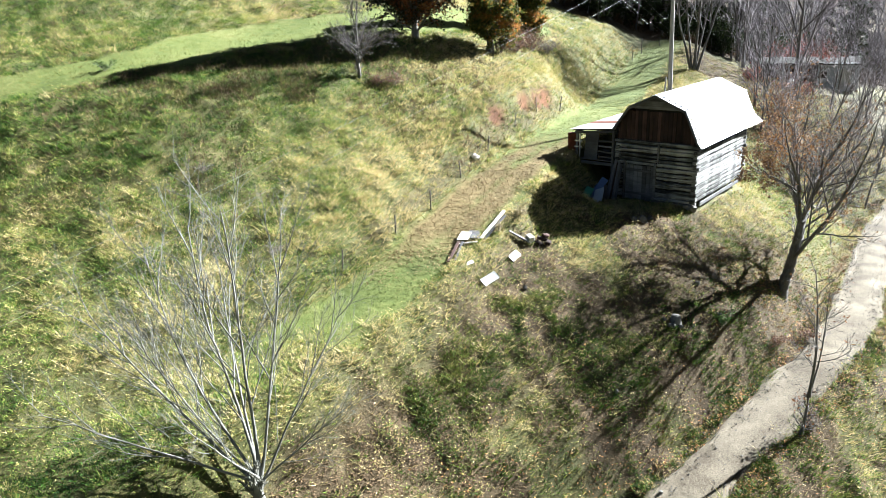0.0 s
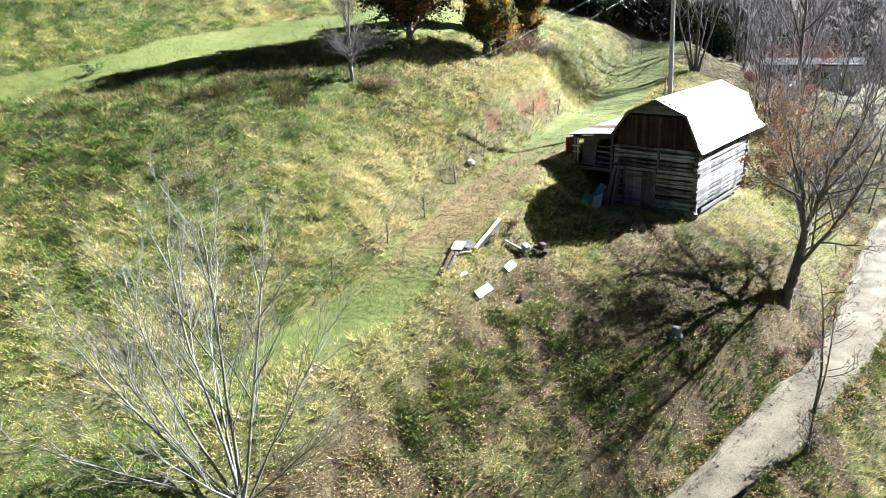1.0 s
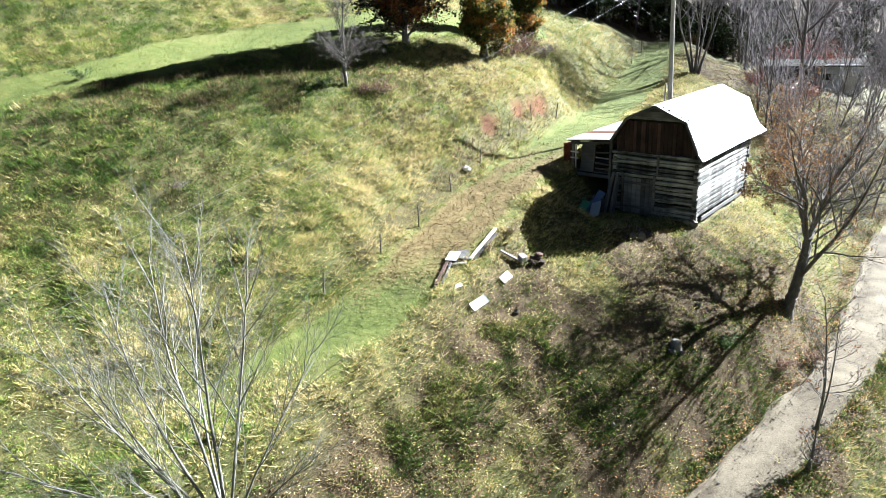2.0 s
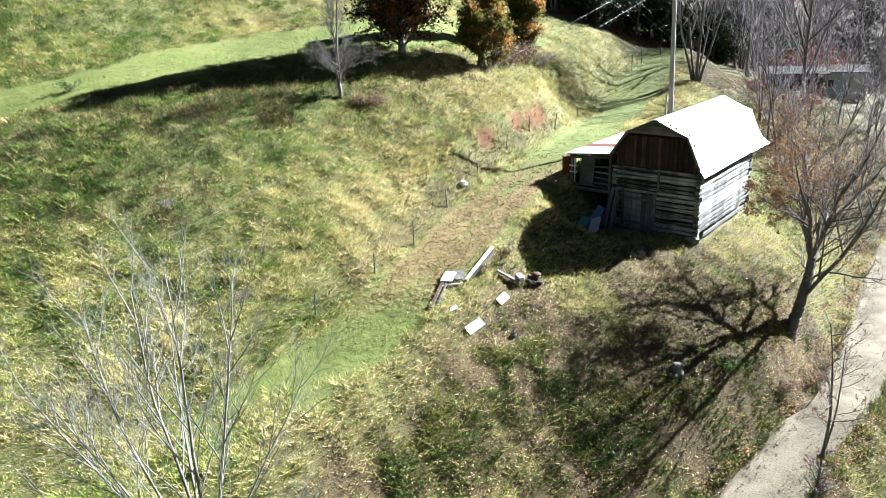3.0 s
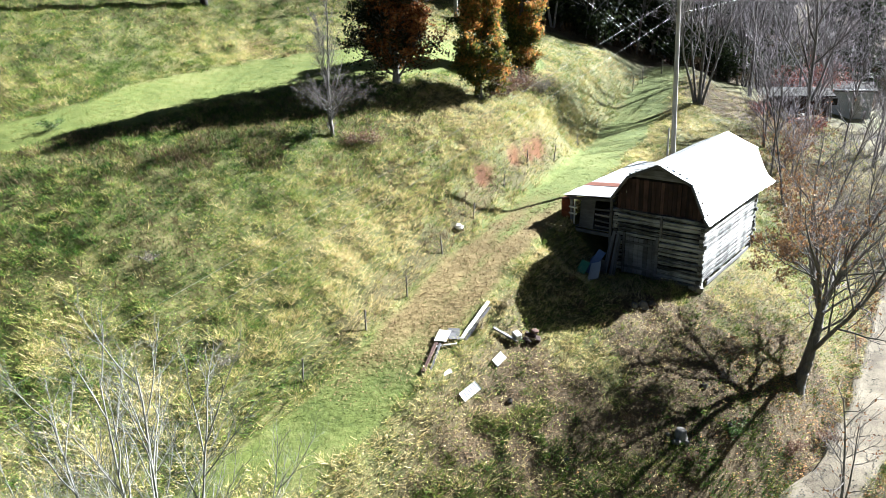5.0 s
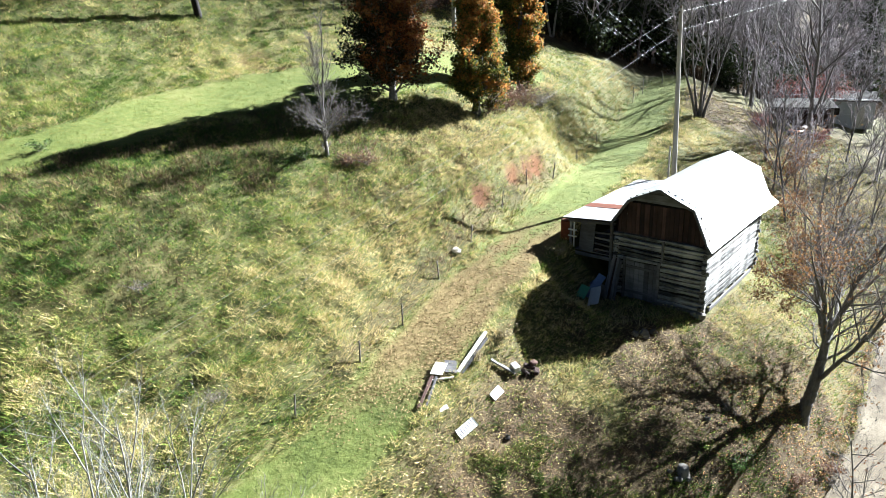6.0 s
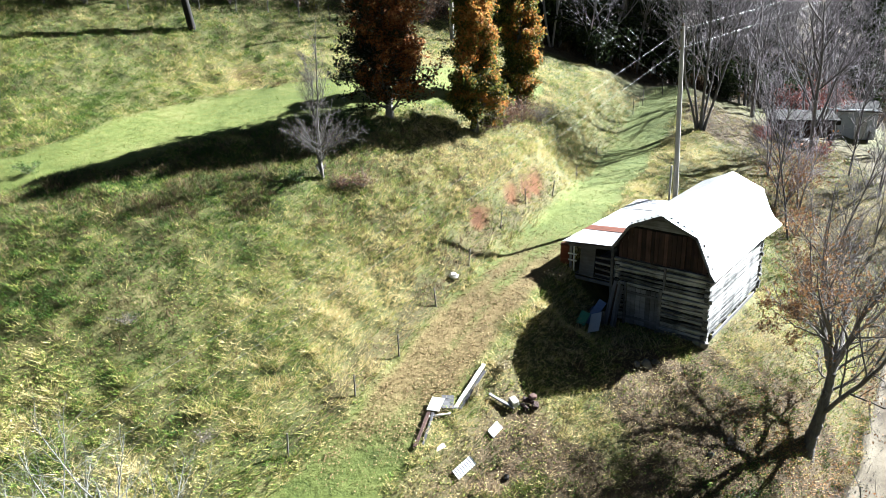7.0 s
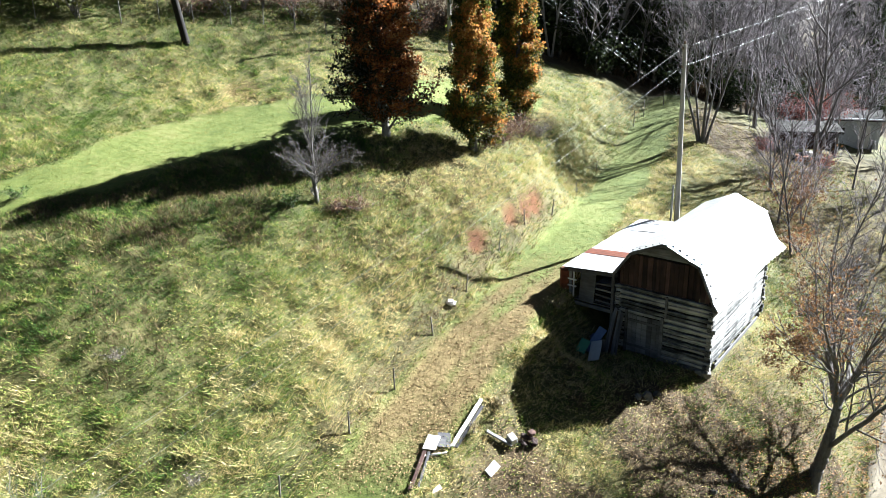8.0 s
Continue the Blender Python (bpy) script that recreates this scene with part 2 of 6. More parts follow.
class Tubes:
    """Tapered round limbs gathered into one mesh."""

    def __init__(self):
        self.verts, self.faces, self.count = [], [], 0

    def add(self, pts, radii, sides):
        pts, radii = np.asarray(pts, float), np.asarray(radii, float)
        d = np.gradient(pts, axis=0)
        d /= np.linalg.norm(d, axis=1, keepdims=True) + 1e-9
        ref = np.array([0.0, 0.0, 1.0]) if abs(d[0, 2]) < 0.9 else np.array([1.0, 0.0, 0.0])
        u = np.cross(d, ref)
        u /= np.linalg.norm(u, axis=1, keepdims=True) + 1e-9
        w = np.cross(d, u)
        a = np.arange(sides) * 2 * np.pi / sides
        ring = pts[:, None] + radii[:, None, None] * (np.cos(a)[None, :, None] * u[:, None] + np.sin(a)[None, :, None] * w[:, None])
        self.verts.append(ring.reshape(-1, 3))
        n, k = len(pts), sides
        i, j = np.meshgrid(np.arange(n - 1), np.arange(k), indexing="ij")
        q = np.stack([i * k + j, i * k + (j + 1) % k, (i + 1) * k + (j + 1) % k, (i + 1) * k + j], -1).reshape(-1, 4)
        self.faces.append(q + self.count)
        self.count += n * k

    def make(self, name, material, parent, label=""):
        v, f = np.concatenate(self.verts), np.concatenate(self.faces)
        return quads(name, v, f, material, parent, label, True)


def quads(name, v, f, material, parent=None, label="", smooth=False, tone=None):
    """A mesh from arrays of corners and of faces that all have the same number of sides."""
    me = bpy.data.meshes.new(name)
    n, k = f.shape
    me.vertices.add(len(v))
    me.vertices.foreach_set("co", np.ascontiguousarray(v, np.float32).ravel())
    me.loops.add(n * k)
    me.loops.foreach_set("vertex_index", np.ascontiguousarray(f, np.int32).ravel())
    me.polygons.add(n)
    me.polygons.foreach_set("loop_start", np.arange(0, n * k, k, dtype=np.int32))
    me.polygons.foreach_set("use_smooth", np.full(n, smooth))
    me.update(calc_edges=True)
    if tone is not None:
        me.attributes.new("tone", "FLOAT", "POINT").data.foreach_set("value", np.ascontiguousarray(tone, np.float32))
    me.materials.append(material)
    ob = new(name, me)
    if parent:
        ob.parent = parent
    if label:
        ob["label"] = label
    return ob


def smooth_step(x):
    x = np.clip(x, 0, 1)
    return x * x * (3 - 2 * x)


_grid = np.random.default_rng(5).random((256, 256))


def wave(x, y, size):
    """Smooth noise from 0 to 1 whose lumps are about size metres across."""
    gx, gy = np.asarray(x) / size + 100.3, np.asarray(y) / size + 57.7
    i, j = np.floor(gx).astype(int), np.floor(gy).astype(int)
    u, v = gx - i, gy - j
    u, v = u * u * (3 - 2 * u), v * v * (3 - 2 * v)
    g = lambda a, b: _grid[a % 256, b % 256]
    return (g(i, j) * (1 - u) + g(i + 1, j) * u) * (1 - v) + (g(i, j + 1) * (1 - u) + g(i + 1, j + 1) * u) * v


# ---- the lie of the land ----
# Heights on a 7 m lattice: one row for each step in y from 12, one number for each step in x from -28.
LAND = np.array([
    (-4.60, -5.00, -5.50, -6.73, -9.36, -13.39, -17.20, -20.50, -23.80),
    (-1.90, -2.20, -2.60, -3.65, -5.35, -8.60, -12.15, -15.40, -19.20),
    (0.90, 0.80, 0.30, -0.83, -1.49, -3.21, -6.08, -10.43, -15.00),
    (3.80, 4.50, 4.70, 3.01, -0.31, -0.42, -2.22, -7.20, -11.60),
    (6.50, 6.10, 6.20, 6.30, 3.82, 1.67, -1.10, -4.70, -8.10),
    (10.50, 8.45, 6.21, 7.24, 6.83, 3.15, -0.36, -2.18, -4.60),
    (14.80, 12.58, 10.17, 8.69, 7.33, 4.07, 1.99, 0.93, -1.58),
    (18.80, 16.06, 13.52, 11.31, 9.20, 6.61, 4.37, 2.62, 0.12),
    (22.50, 19.60, 16.70, 13.90, 11.10, 8.20, 5.41, 3.01, 0.90),
    (26.10, 23.00, 19.80, 16.50, 13.20, 9.90, 6.80, 4.10, 1.70),
])
STEP, WEST, SOUTH = 7.0, -28.0, 12.0
LANE = np.array([(-12, 15.5, -3.9), (-6.5, 21.0, -2.8), (-3.9, 23.9, -2.1), (-1.9, 27.0, -1.35), (0.3, 31.0, -0.4), (2.6, 35.3, 0.5), (5.3, 40.0, 0.85), (7.8, 44.8, 1.2), (10.2, 50.5, 1.15), (12.8, 56.2, 1.7), (15.6, 62.0, 3.2), (18.5, 68.0, 4.2)])
ROAD = np.array([(-9.0, 8.6, -10.2), (0.0, 14.7, -9.4), (4.5, 18.4, -8.7), (7.2, 20.7, -8.06), (9.6, 22.8, -7.5), (12.27, 25.2, -6.94), (14.6, 27.3, -6.47), (17.9, 31.0, -6.16), (20.8, 35.7, -5.94), (24.6, 41.4, -5.6), (28.4, 45.8, -5.1), (36.0, 50.0, -4.6), (60.0, 58.0, -4.0)])
LAWN = np.array([(-34.0, 30.0, 2.2), (-22.0, 35.5, 2.0), (-18.5, 37.7, 1.9), (-15.9, 39.8, 2.9), (-13.2, 43.2, 3.4), (-9.6, 45.7, 3.3), (-5.6, 47.6, 3.0), (-0.5, 51.6, 3.4), (3.2, 55.6, 2.6), (5.5, 58.0, 1.6)])

SOIL = np.array([(1.7, 39.2, 0), (3.0, 41.4, 0), (4.2, 43.5, 0), (5.1, 45.1, 0)])       # the raw red cut in the bank


def bspline(u):
    return ((1 - u) ** 3 / 6, (3 * u**3 - 6 * u**2 + 4) / 6, (-3 * u**3 + 3 * u**2 + 3 * u + 1) / 6, u**3 / 6)


def lattice(x, y):
    ny, nx = LAND.shape
    gx, gy = (x - WEST) / STEP, (y - SOUTH) / STEP
    i, j = np.clip(np.floor(gx).astype(int), 1, nx - 3), np.clip(np.floor(gy).astype(int), 1, ny - 3)
    wx, wy = bspline(gx - i), bspline(gy - j)
    return sum(wx[a] * wy[b] * LAND[j - 1 + b, i - 1 + a] for a in range(4) for b in range(4))


def along(line, x, y):
    """The distance from a line of places, and the line's third number at the nearest place."""
    best, value = np.full(np.shape(x), 1e9), np.zeros(np.shape(x))
    for (ax, ay, az), (bx, by, bz) in zip(line[:-1], line[1:]):
        s = np.clip(((x - ax) * (bx - ax) + (y - ay) * (by - ay)) / ((bx - ax) ** 2 + (by - ay) ** 2), 0, 1)
        d = np.hypot(x - ax - s * (bx - ax), y - ay - s * (by - ay))
        value = np.where(d < best, az + s * (bz - az), value)
        best = np.minimum(d, best)
    return best, value


def land(x, y):
    x, y = np.asarray(x, float), np.asarray(y, float)
    x1, x2, y1, y2 = WEST + STEP, WEST + STEP * 7, SOUTH + STEP, SOUTH + STEP * 8
    cx, cy = np.clip(x, x1, x2), np.clip(y, y1, y2)
    z = lattice(cx, cy)
    inx, iny = np.where(x > x2, -0.5, 0.5), np.where(y > y2, -0.5, 0.5)
    z = z + (lattice(cx + inx, cy) - z) / inx * 30 * np.tanh((x - cx) / 30) + (lattice(cx, cy + iny) - z) / iny * 30 * np.tanh((y - cy) / 30)
    d, h = along(LANE, x, y)
    wide = 2.2 + 1.2 * smooth_step((y - 46) / 5)             # the bank flattens towards the lane's far end
    k = smooth_step((1.2 + wide - d) / wide)
    z = z * (1 - k) + h * k
    d, h = along(ROAD, x, y)
    k = smooth_step((2.9 - d) / 1.6)
    z = z * (1 - k) + h * k
    a, c = 0.794 * (x - 8.92) - 0.608 * (y - 34.17), 0.608 * (x - 8.92) + 0.794 * (y - 34.17)   # across and behind the barn's front
    dug = -1.42 + 1.5 * smooth_step((-2.2 - a) / 2.2)
    k = smooth_step((c + 3.6) / 1.6) * smooth_step((8.5 - c) / 1.5) * smooth_step((a + 4.7) / 1.2) * smooth_step((3.2 - a) / 1.0)
    z = z * (1 - k) + np.where(c > 0.6, np.minimum(z, np.maximum(dug, -1.42)), np.minimum(z, dug)) * k
    far = np.hypot(x - 5, y - 35)
    z = z + 38 * smooth_step((y - 78) / 120) * smooth_step((260 - far) / 120 + 1)
    return z


def on_land(x, y, up=0.0):
    return Vector((x, y, float(land(x, y)) + up))


def cover(x, y):
    """How much of the ground is mown, littered with leaves, worn bare, red soil, or road, from 0 to 1."""
    wob = (wave(x, y, 1.6) - 0.5) * 1.1 + (wave(x, y, 0.5) - 0.5) * 0.5
    dl, _ = along(LANE, x, y)
    dr, _ = along(ROAD, x, y)
    dw, half = along(LAWN, x, y)
    lane = smooth_step((1.9 + wob * 0.5 - dl) / 0.6) * smooth_step((y - 19.5 + wob) / 3.5)
    lawn = smooth_step((half + wob * 0.4 - dw) / 0.6)
    mown = np.maximum(lane, lawn)
    track = np.minimum(abs(dl - 0.75), 9)
    worn = smooth_step((0.85 + wob * 0.6 - track) / 0.5) * smooth_step((y - 25) / 5) * smooth_step((42 - y) / 6) * 0.85 * lane
    side = (x + 2.0) * 0.62 - (y - 26.0) * 0.42            # metres to the downhill side of the lane
    bank = smooth_step((side - 0.6 + wob) / 1.5) * smooth_step((dr + 0.2) / 1.0) * smooth_step((36.0 - y) / 4) * smooth_step((y - 2) / 8) * (1 - lane)
    litter = bank * smooth_step((wave(x, y, 3.1) * 0.7 + wave(x, y, 0.9) * 0.5 - 0.36) / 0.3)
    verge = smooth_step((dr - 0.9) / 0.3) * smooth_step((2.2 + wob - dr) / 1.2)
    litter = np.maximum(litter, 0.85 * verge)
    yard = smooth_step((5.5 - np.hypot(x - 14.5, y - 33.5) + wob) / 3) * 0.35
    back = smooth_step((4.5 - np.hypot(x - 21.5, (y - 61) * 0.8) + wob) / 1.5)
    litter = np.maximum(np.maximum(litter, yard), back)
    edge = smooth_step((0.7 + wob * 0.5 - abs(dl - 2.3)) / 0.5) * smooth_step((y - 26) / 3) * smooth_step((50 - y) / 6) * (side < 0)
    litter = np.maximum(litter, 0.5 * edge)
    wood = np.where(x > 3, smooth_step((y - 65.5 - 0.35 * (x - 9)) / 2), smooth_step((y - 60.5 - 0.36 * (x + 10)) / 1.5))
    litter, mown, worn = np.maximum(litter, wood), mown * (1 - wood), worn * (1 - wood)
    thicket = smooth_step((x - 17.5 - wob) / 3) * smooth_step((y - 42) / 4) * smooth_step((70 - y) / 4) * smooth_step((dr - 2) / 2) * 0.6
    litter = np.maximum(litter, thicket)
    cut, _ = along(SOIL, x, y)
    soil = 0.95 * smooth_step((0.34 + wob * 0.75 - cut) / 0.35)
    soil = np.maximum(soil, 0.35 * smooth_step((1.3 - np.hypot(x + 11.5, (y - 50.4) * 0.8) + wob * 0.9) / 0.5))
    return {"mown": mown, "litter": litter, "worn": worn, "soil": soil, "road": smooth_step((1.12 + wob * 0.25 - dr) / 0.3)}


def lumps(x, y, c):
    """Tussocks and hollows on top of the land's broad form."""
    calm = np.maximum(c["mown"], c["road"])
    rough = (wave(x, y, 2.3) - 0.5) * 0.10 + (wave(x, y, 0.9) - 0.5) * 0.18 + (wave(x, y, 0.6) - 0.5) * 0.16
    return (1 - calm) * rough + (wave(x, y, 0.4) - 0.5) * 0.04 - 0.09 * c["road"] - (0.1 + 0.35 * wave(x, y, 0.6)) * c["soil"]


def build_ground():
    xs = np.concatenate([[-2500, -900, -400, -220, -140, -95, -74], np.arange(-60, -37, 1.2), np.arange(-37, 38, 0.3), np.arange(39, 60, 1.2), [68, 80, 100, 140, 220, 400, 900, 2500]])
    ys = np.concatenate([[-2500, -900, -400, -200, -90, -50], np.arange(-30, 9, 1.2), np.arange(9, 82, 0.3), [88, 98, 112, 135, 170, 220, 320, 500, 900, 2500]])
    x, y = np.meshgrid(xs, ys, indexing="ij")
    x, y = x.ravel(), y.ravel()
    z = land(x, y)
    c = cover(x, y)
    z = z + lumps(x, y, c)
    nx, ny = len(xs), len(ys)
    i, j = np.meshgrid(np.arange(nx - 1), np.arange(ny - 1), indexing="ij")
    f = np.stack([i * ny + j, (i + 1) * ny + j, (i + 1) * ny + j + 1, i * ny + j + 1], -1).reshape(-1, 4)
    ob = quads("ground", np.stack([x, y, z], 1), f, M_GROUND, smooth=True)
    for key in ("mown", "litter", "worn", "soil"):
        ob.data.attributes.new(key, "FLOAT", "POINT").data.foreach_set("value", c[key].astype(np.float32))
    return tagged(ob, "sloping autumn pasture of rough grass, mown lane and leaf litter", "ground", kind="structure")


def build_road():
    line = ROAD
    pts, s = [], []
    for a, b in zip(line[:-1], line[1:]):
        n = max(2, int(np.hypot(*(b - a)[:2]) / 0.4))
        pts += [a + (b - a) * k / n for k in range(n)]
    pts = np.array(pts + [line[-1]])
    for _ in range(12):
        pts[1:-1] = (pts[:-2] + 2 * pts[1:-1] + pts[2:]) / 4
    d = np.gradient(pts[:, :2], axis=0)
    d /= np.linalg.norm(d, axis=1, keepdims=True)
    side = np.stack([d[:, 1], -d[:, 0]], 1)
    off = np.linspace(-1.12, 1.12, 15)
    x = pts[:, None, 0] + side[:, None, 0] * off
    y = pts[:, None, 1] + side[:, None, 1] * off
    ragged = (wave(x, y, 1.1) - 0.5) * 0.5 * (abs(off) > 0.95)
    x, y = x + side[:, None, 0] * ragged * np.sign(off), y + side[:, None, 1] * ragged * np.sign(off)
    crown = 0.05 * np.cos(off / 1.12 * 1.5) - 0.05 * np.exp(-((abs(off) - 0.62) / 0.2) ** 2) - 0.14 * (abs(off) > 1.1)
    z = land(x, y) + crown + (wave(x, y, 0.7) - 0.5) * 0.05 + 0.02
    n, k = x.shape
    i, j = np.meshgrid(np.arange(n - 1), np.arange(k - 1), indexing="ij")
    f = np.stack([i * k + j, i * k + j + 1, (i + 1) * k + j + 1, (i + 1) * k + j], -1).reshape(-1, 4)
    ob = quads("road", np.stack([x, y, z], -1).reshape(-1, 3), f, M_GRAVEL, smooth=True)
    return tagged(ob, "pale gravel farm road with worn wheel tracks", "road", kind="structure")


build_ground()
build_road()


# ---- the log barn ----
BARN = Matrix.Translation((8.92, 34.17, 0)) @ pose(0, 0, 0, 0, 0, -37.46)    # x across the front, y back along the ridge
APEX, BREAK, EAVE_R, EAVE_L = (-0.05, 3.77), (1.42, 3.13), (2.2, 1.5), (-2.13, 2.08)
ROOF_LONG, WALL_LONG, WALL_L, WALL_R, SILL, PLATE = 8.55, 7.0, -1.98, 2.03, -1.3, 1.5
rng_b = random.Random(11)


def log_bm(length, height, thick, r):
    """A hewn log along x, uneven, with rounded arrises."""
    bm = bmesh.new()
    n, ring = 9, []
    bend, ph = r.uniform(-0.035, 0.035), r.uniform(0, 6)
    for k in range(n):
        s = k / (n - 1)
        x = (s - 0.5) * length
        h = height * (1 + 0.10 * math.sin(ph + 5 * s)) * r.uniform(0.74, 1.14) / 2
        w = thick * r.uniform(0.92, 1.05) / 2
        cz, cy = bend * math.sin(math.pi * s) + r.uniform(-0.008, 0.008), r.uniform(-0.012, 0.012)
        c = 0.3
        pts = [(w, h * (1 - c)), (w * (1 - c), h), (-w * (1 - c), h), (-w, h * (1 - c)), (-w, -h * (1 - c)), (-w * (1 - c), -h), (w * (1 - c), -h), (w, -h * (1 - c))]
        ring.append([bm.verts.new((x, cy + a, cz + b)) for a, b in pts])
    for a, b in zip(ring[:-1], ring[1:]):
        for j in range(8):
            bm.faces.new((a[j], a[(j + 1) % 8], b[(j + 1) % 8], b[j]))
    bm.faces.new(list(reversed(ring[0])))
    bm.faces.new(ring[-1])
    bmesh.ops.recalc_face_normals(bm, faces=bm.faces)
    return bm


def roof_height(x):
    """Underside of the gambrel roof over a place across the front."""
    if x >= APEX[0]:
        a, b, c = APEX, BREAK, EAVE_R
        return a[1] + (b[1] - a[1]) * (x - a[0]) / (b[0] - a[0]) if x < b[0] else b[1] + (c[1] - b[1]) * (x - b[0]) / (c[0] - b[0])
    a, b, c = APEX, (-BREAK[0], BREAK[1]), EAVE_L
    return a[1] + (b[1] - a[1]) * (x - a[0]) / (b[0] - a[0]) if x > b[0] else b[1] + (c[1] - b[1]) * (x - b[0]) / (c[0] - b[0])


def tin_sheet(p, q, y0, y1, r, lift=0.0, sag=0.0, flare=None):
    """A ribbed sheet of roofing from the upper edge p to the lower edge q, both (x, z), from y0 to y1 along the ridge."""
    bm = bmesh.new()
    ribs = []
    w = y1 - y0
    for c in (0.0, 0.33, 0.66):
        ribs += [(c * w + 0.0, 0.008), (c * w + 0.03, 0.008), (c * w + 0.05, 0.0), (c * w + 0.19, 0.003)]
    ribs.append((w, 0.007))
    steps = 5
    dx, dz = q[0] - p[0], q[1] - p[1]
    nl = math.hypot(dx, dz)
    nx, nz = (-dz / nl, dx / nl) if dx > 0 else (dz / nl, -dx / nl)
    if nz < 0:
        nx, nz = -nx, -nz
    warp = r.uniform(-0.012, 0.012)
    top, bot = [], []
    for k in range(steps + 1):
        s = k / steps
        out = (flare or 0.0) * max(0, s - 0.75) / 0.25
        rowt, rowb = [], []
        for yy, up in ribs:
            h = lift + up - sag * math.sin(math.pi * s) + warp * math.sin(3 * s + yy)
            x, z = p[0] + dx * s + nx * (h + out), p[1] + dz * s + nz * (h + out)
            rowt.append(bm.verts.new((x, y0 + yy, z)))
            rowb.append(bm.verts.new((x - nx * 0.008, y0 + yy, z - nz * 0.008)))
        top.append(rowt)
        bot.append(rowb)
    for g, flip in ((top, dx < 0), (bot, dx > 0)):
        for a, b in zip(g[:-1], g[1:]):
            for j in range(len(ribs) - 1):
                f = (a[j], b[j], b[j + 1], a[j + 1])
                bm.faces.new(tuple(reversed(f)) if flip else f)
    for a, b in ((top[-1], bot[-1]), (top[0], bot[0])):
        for j in range(len(ribs) - 1):
            bm.faces.new((a[j], a[j + 1], b[j + 1], b[j]))
    bmesh.ops.recalc_face_normals(bm, faces=bm.faces)
    return bm


def build_barn():
    r = rng_b
    barn = thing("log_barn", BARN, "weathered hewn-log barn with a pale tin gambrel roof and open lean-to", "barn")
    front, sides = 0.25, (WALL_L, WALL_R)
    # Near-black sheets behind the logs put the shade of the gaps into colour.
    wall_f = part("front_wall", block((WALL_R - WALL_L - 0.2, 0.05, PLATE - SILL), Matrix.Translation(((WALL_L + WALL_R) / 2, front + 0.2, (SILL + PLATE) / 2))), M_DARK, barn, "dark sheet standing in for the shade between the front logs")
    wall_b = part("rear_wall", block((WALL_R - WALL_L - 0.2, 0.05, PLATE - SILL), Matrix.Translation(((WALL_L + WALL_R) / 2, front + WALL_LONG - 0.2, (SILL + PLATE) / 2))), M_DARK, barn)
    wall_r = part("right_wall", block((0.05, WALL_LONG - 0.3, PLATE - SILL), Matrix.Translation((WALL_R - 0.19, front + WALL_LONG / 2, (SILL + PLATE) / 2))), M_DARK, barn, "dark sheet standing in for the shade between the long wall's logs")
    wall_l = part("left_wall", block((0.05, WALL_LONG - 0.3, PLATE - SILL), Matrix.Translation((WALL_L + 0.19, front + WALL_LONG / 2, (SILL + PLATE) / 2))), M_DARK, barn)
    course = 0.206
    for k in range(14):
        z = SILL + 0.10 + k * course
        for y, wall in ((front + 0.08, wall_f), (front + WALL_LONG - 0.08, wall_b)):
            door = wall is wall_f and z < 0.42
            if door:
                # logs stop at both sides of the door
                for x0, x1 in ((WALL_L - 0.08, -1.5), (0.06, WALL_R + 0.08)):
                    part("log", log_bm(x1 - x0 + r.uniform(-0.04, 0.06), r.uniform(0.13, 0.19), 0.18, r), M_LOG, wall).matrix_basis = pose((x0 + x1) / 2, y + r.uniform(-0.03, 0.03), z, r.uniform(-6, 6), r.uniform(-1.2, 1.2))
            else:
                part("log", log_bm(WALL_R - WALL_L + r.uniform(0.12, 0.24), r.uniform(0.13, 0.19), 0.18, r), M_LOG, wall).matrix_basis = pose((WALL_L + WALL_R) / 2 + r.uniform(-0.05, 0.05), y + r.uniform(-0.03, 0.03), z, r.uniform(-6, 6), r.uniform(-0.7, 0.7))
        for x, wall in ((WALL_R - 0.06, wall_r), (WALL_L + 0.06, wall_l)) if k < 12 else ():      # top logs left out: the dark sheet makes the band of eave shade
            part("log", log_bm(WALL_LONG + r.uniform(0.02, 0.2), r.uniform(0.145, 0.19), 0.18, r), M_LOG, wall).matrix_basis = pose(x, front + WALL_LONG / 2 + r.uniform(-0.06, 0.06), z + course / 2, r.uniform(-4, 4), r.uniform(-0.4, 0.4), 90)
    # door of upright planks in its frame
    door = part("door", block((1.46, 0.03, 1.72), Matrix.Translation((-0.72, front + 0.05, -0.5))), M_DARK, barn, "closed grey plank door")
    x = -1.44
    while x < -0.02:
        w = r.uniform(0.17, 0.24)
        part("plank", block((w - 0.012, 0.03, 1.72 + r.uniform(-0.05, 0.03)), Matrix.Translation((x + w / 2, front + 0.015 + r.uniform(-0.006, 0.006), -0.5)), 0.004), M_GREYPLANK, door)
        x += w
    for z in (-1.05, 0.1):
        part("batten", block((1.4, 0.03, 0.12), Matrix.Translation((-0.72, front - 0.02, z)), 0.005), M_GREYPLANK, door)
    part("door_post", block((0.13, 0.16, 1.95), Matrix.Translation((0.06, front + 0.02, -0.42)), 0.01), M_GREYPLANK, barn)
    part("door_post", block((0.12, 0.16, 1.95), Matrix.Translation((-1.5, front + 0.02, -0.42)), 0.01), M_GREYPLANK, barn)
    part("hanging_post", block((0.09, 0.09, 0.95), Matrix.Translation((0.2, front - 0.06, 1.05)), 0.01), M_GREYPLANK, barn)
    # gable: upright boards to the break, level boards above, a dark sheet for the shade behind
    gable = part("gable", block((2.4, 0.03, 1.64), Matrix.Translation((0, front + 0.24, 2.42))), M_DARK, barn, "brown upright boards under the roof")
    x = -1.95
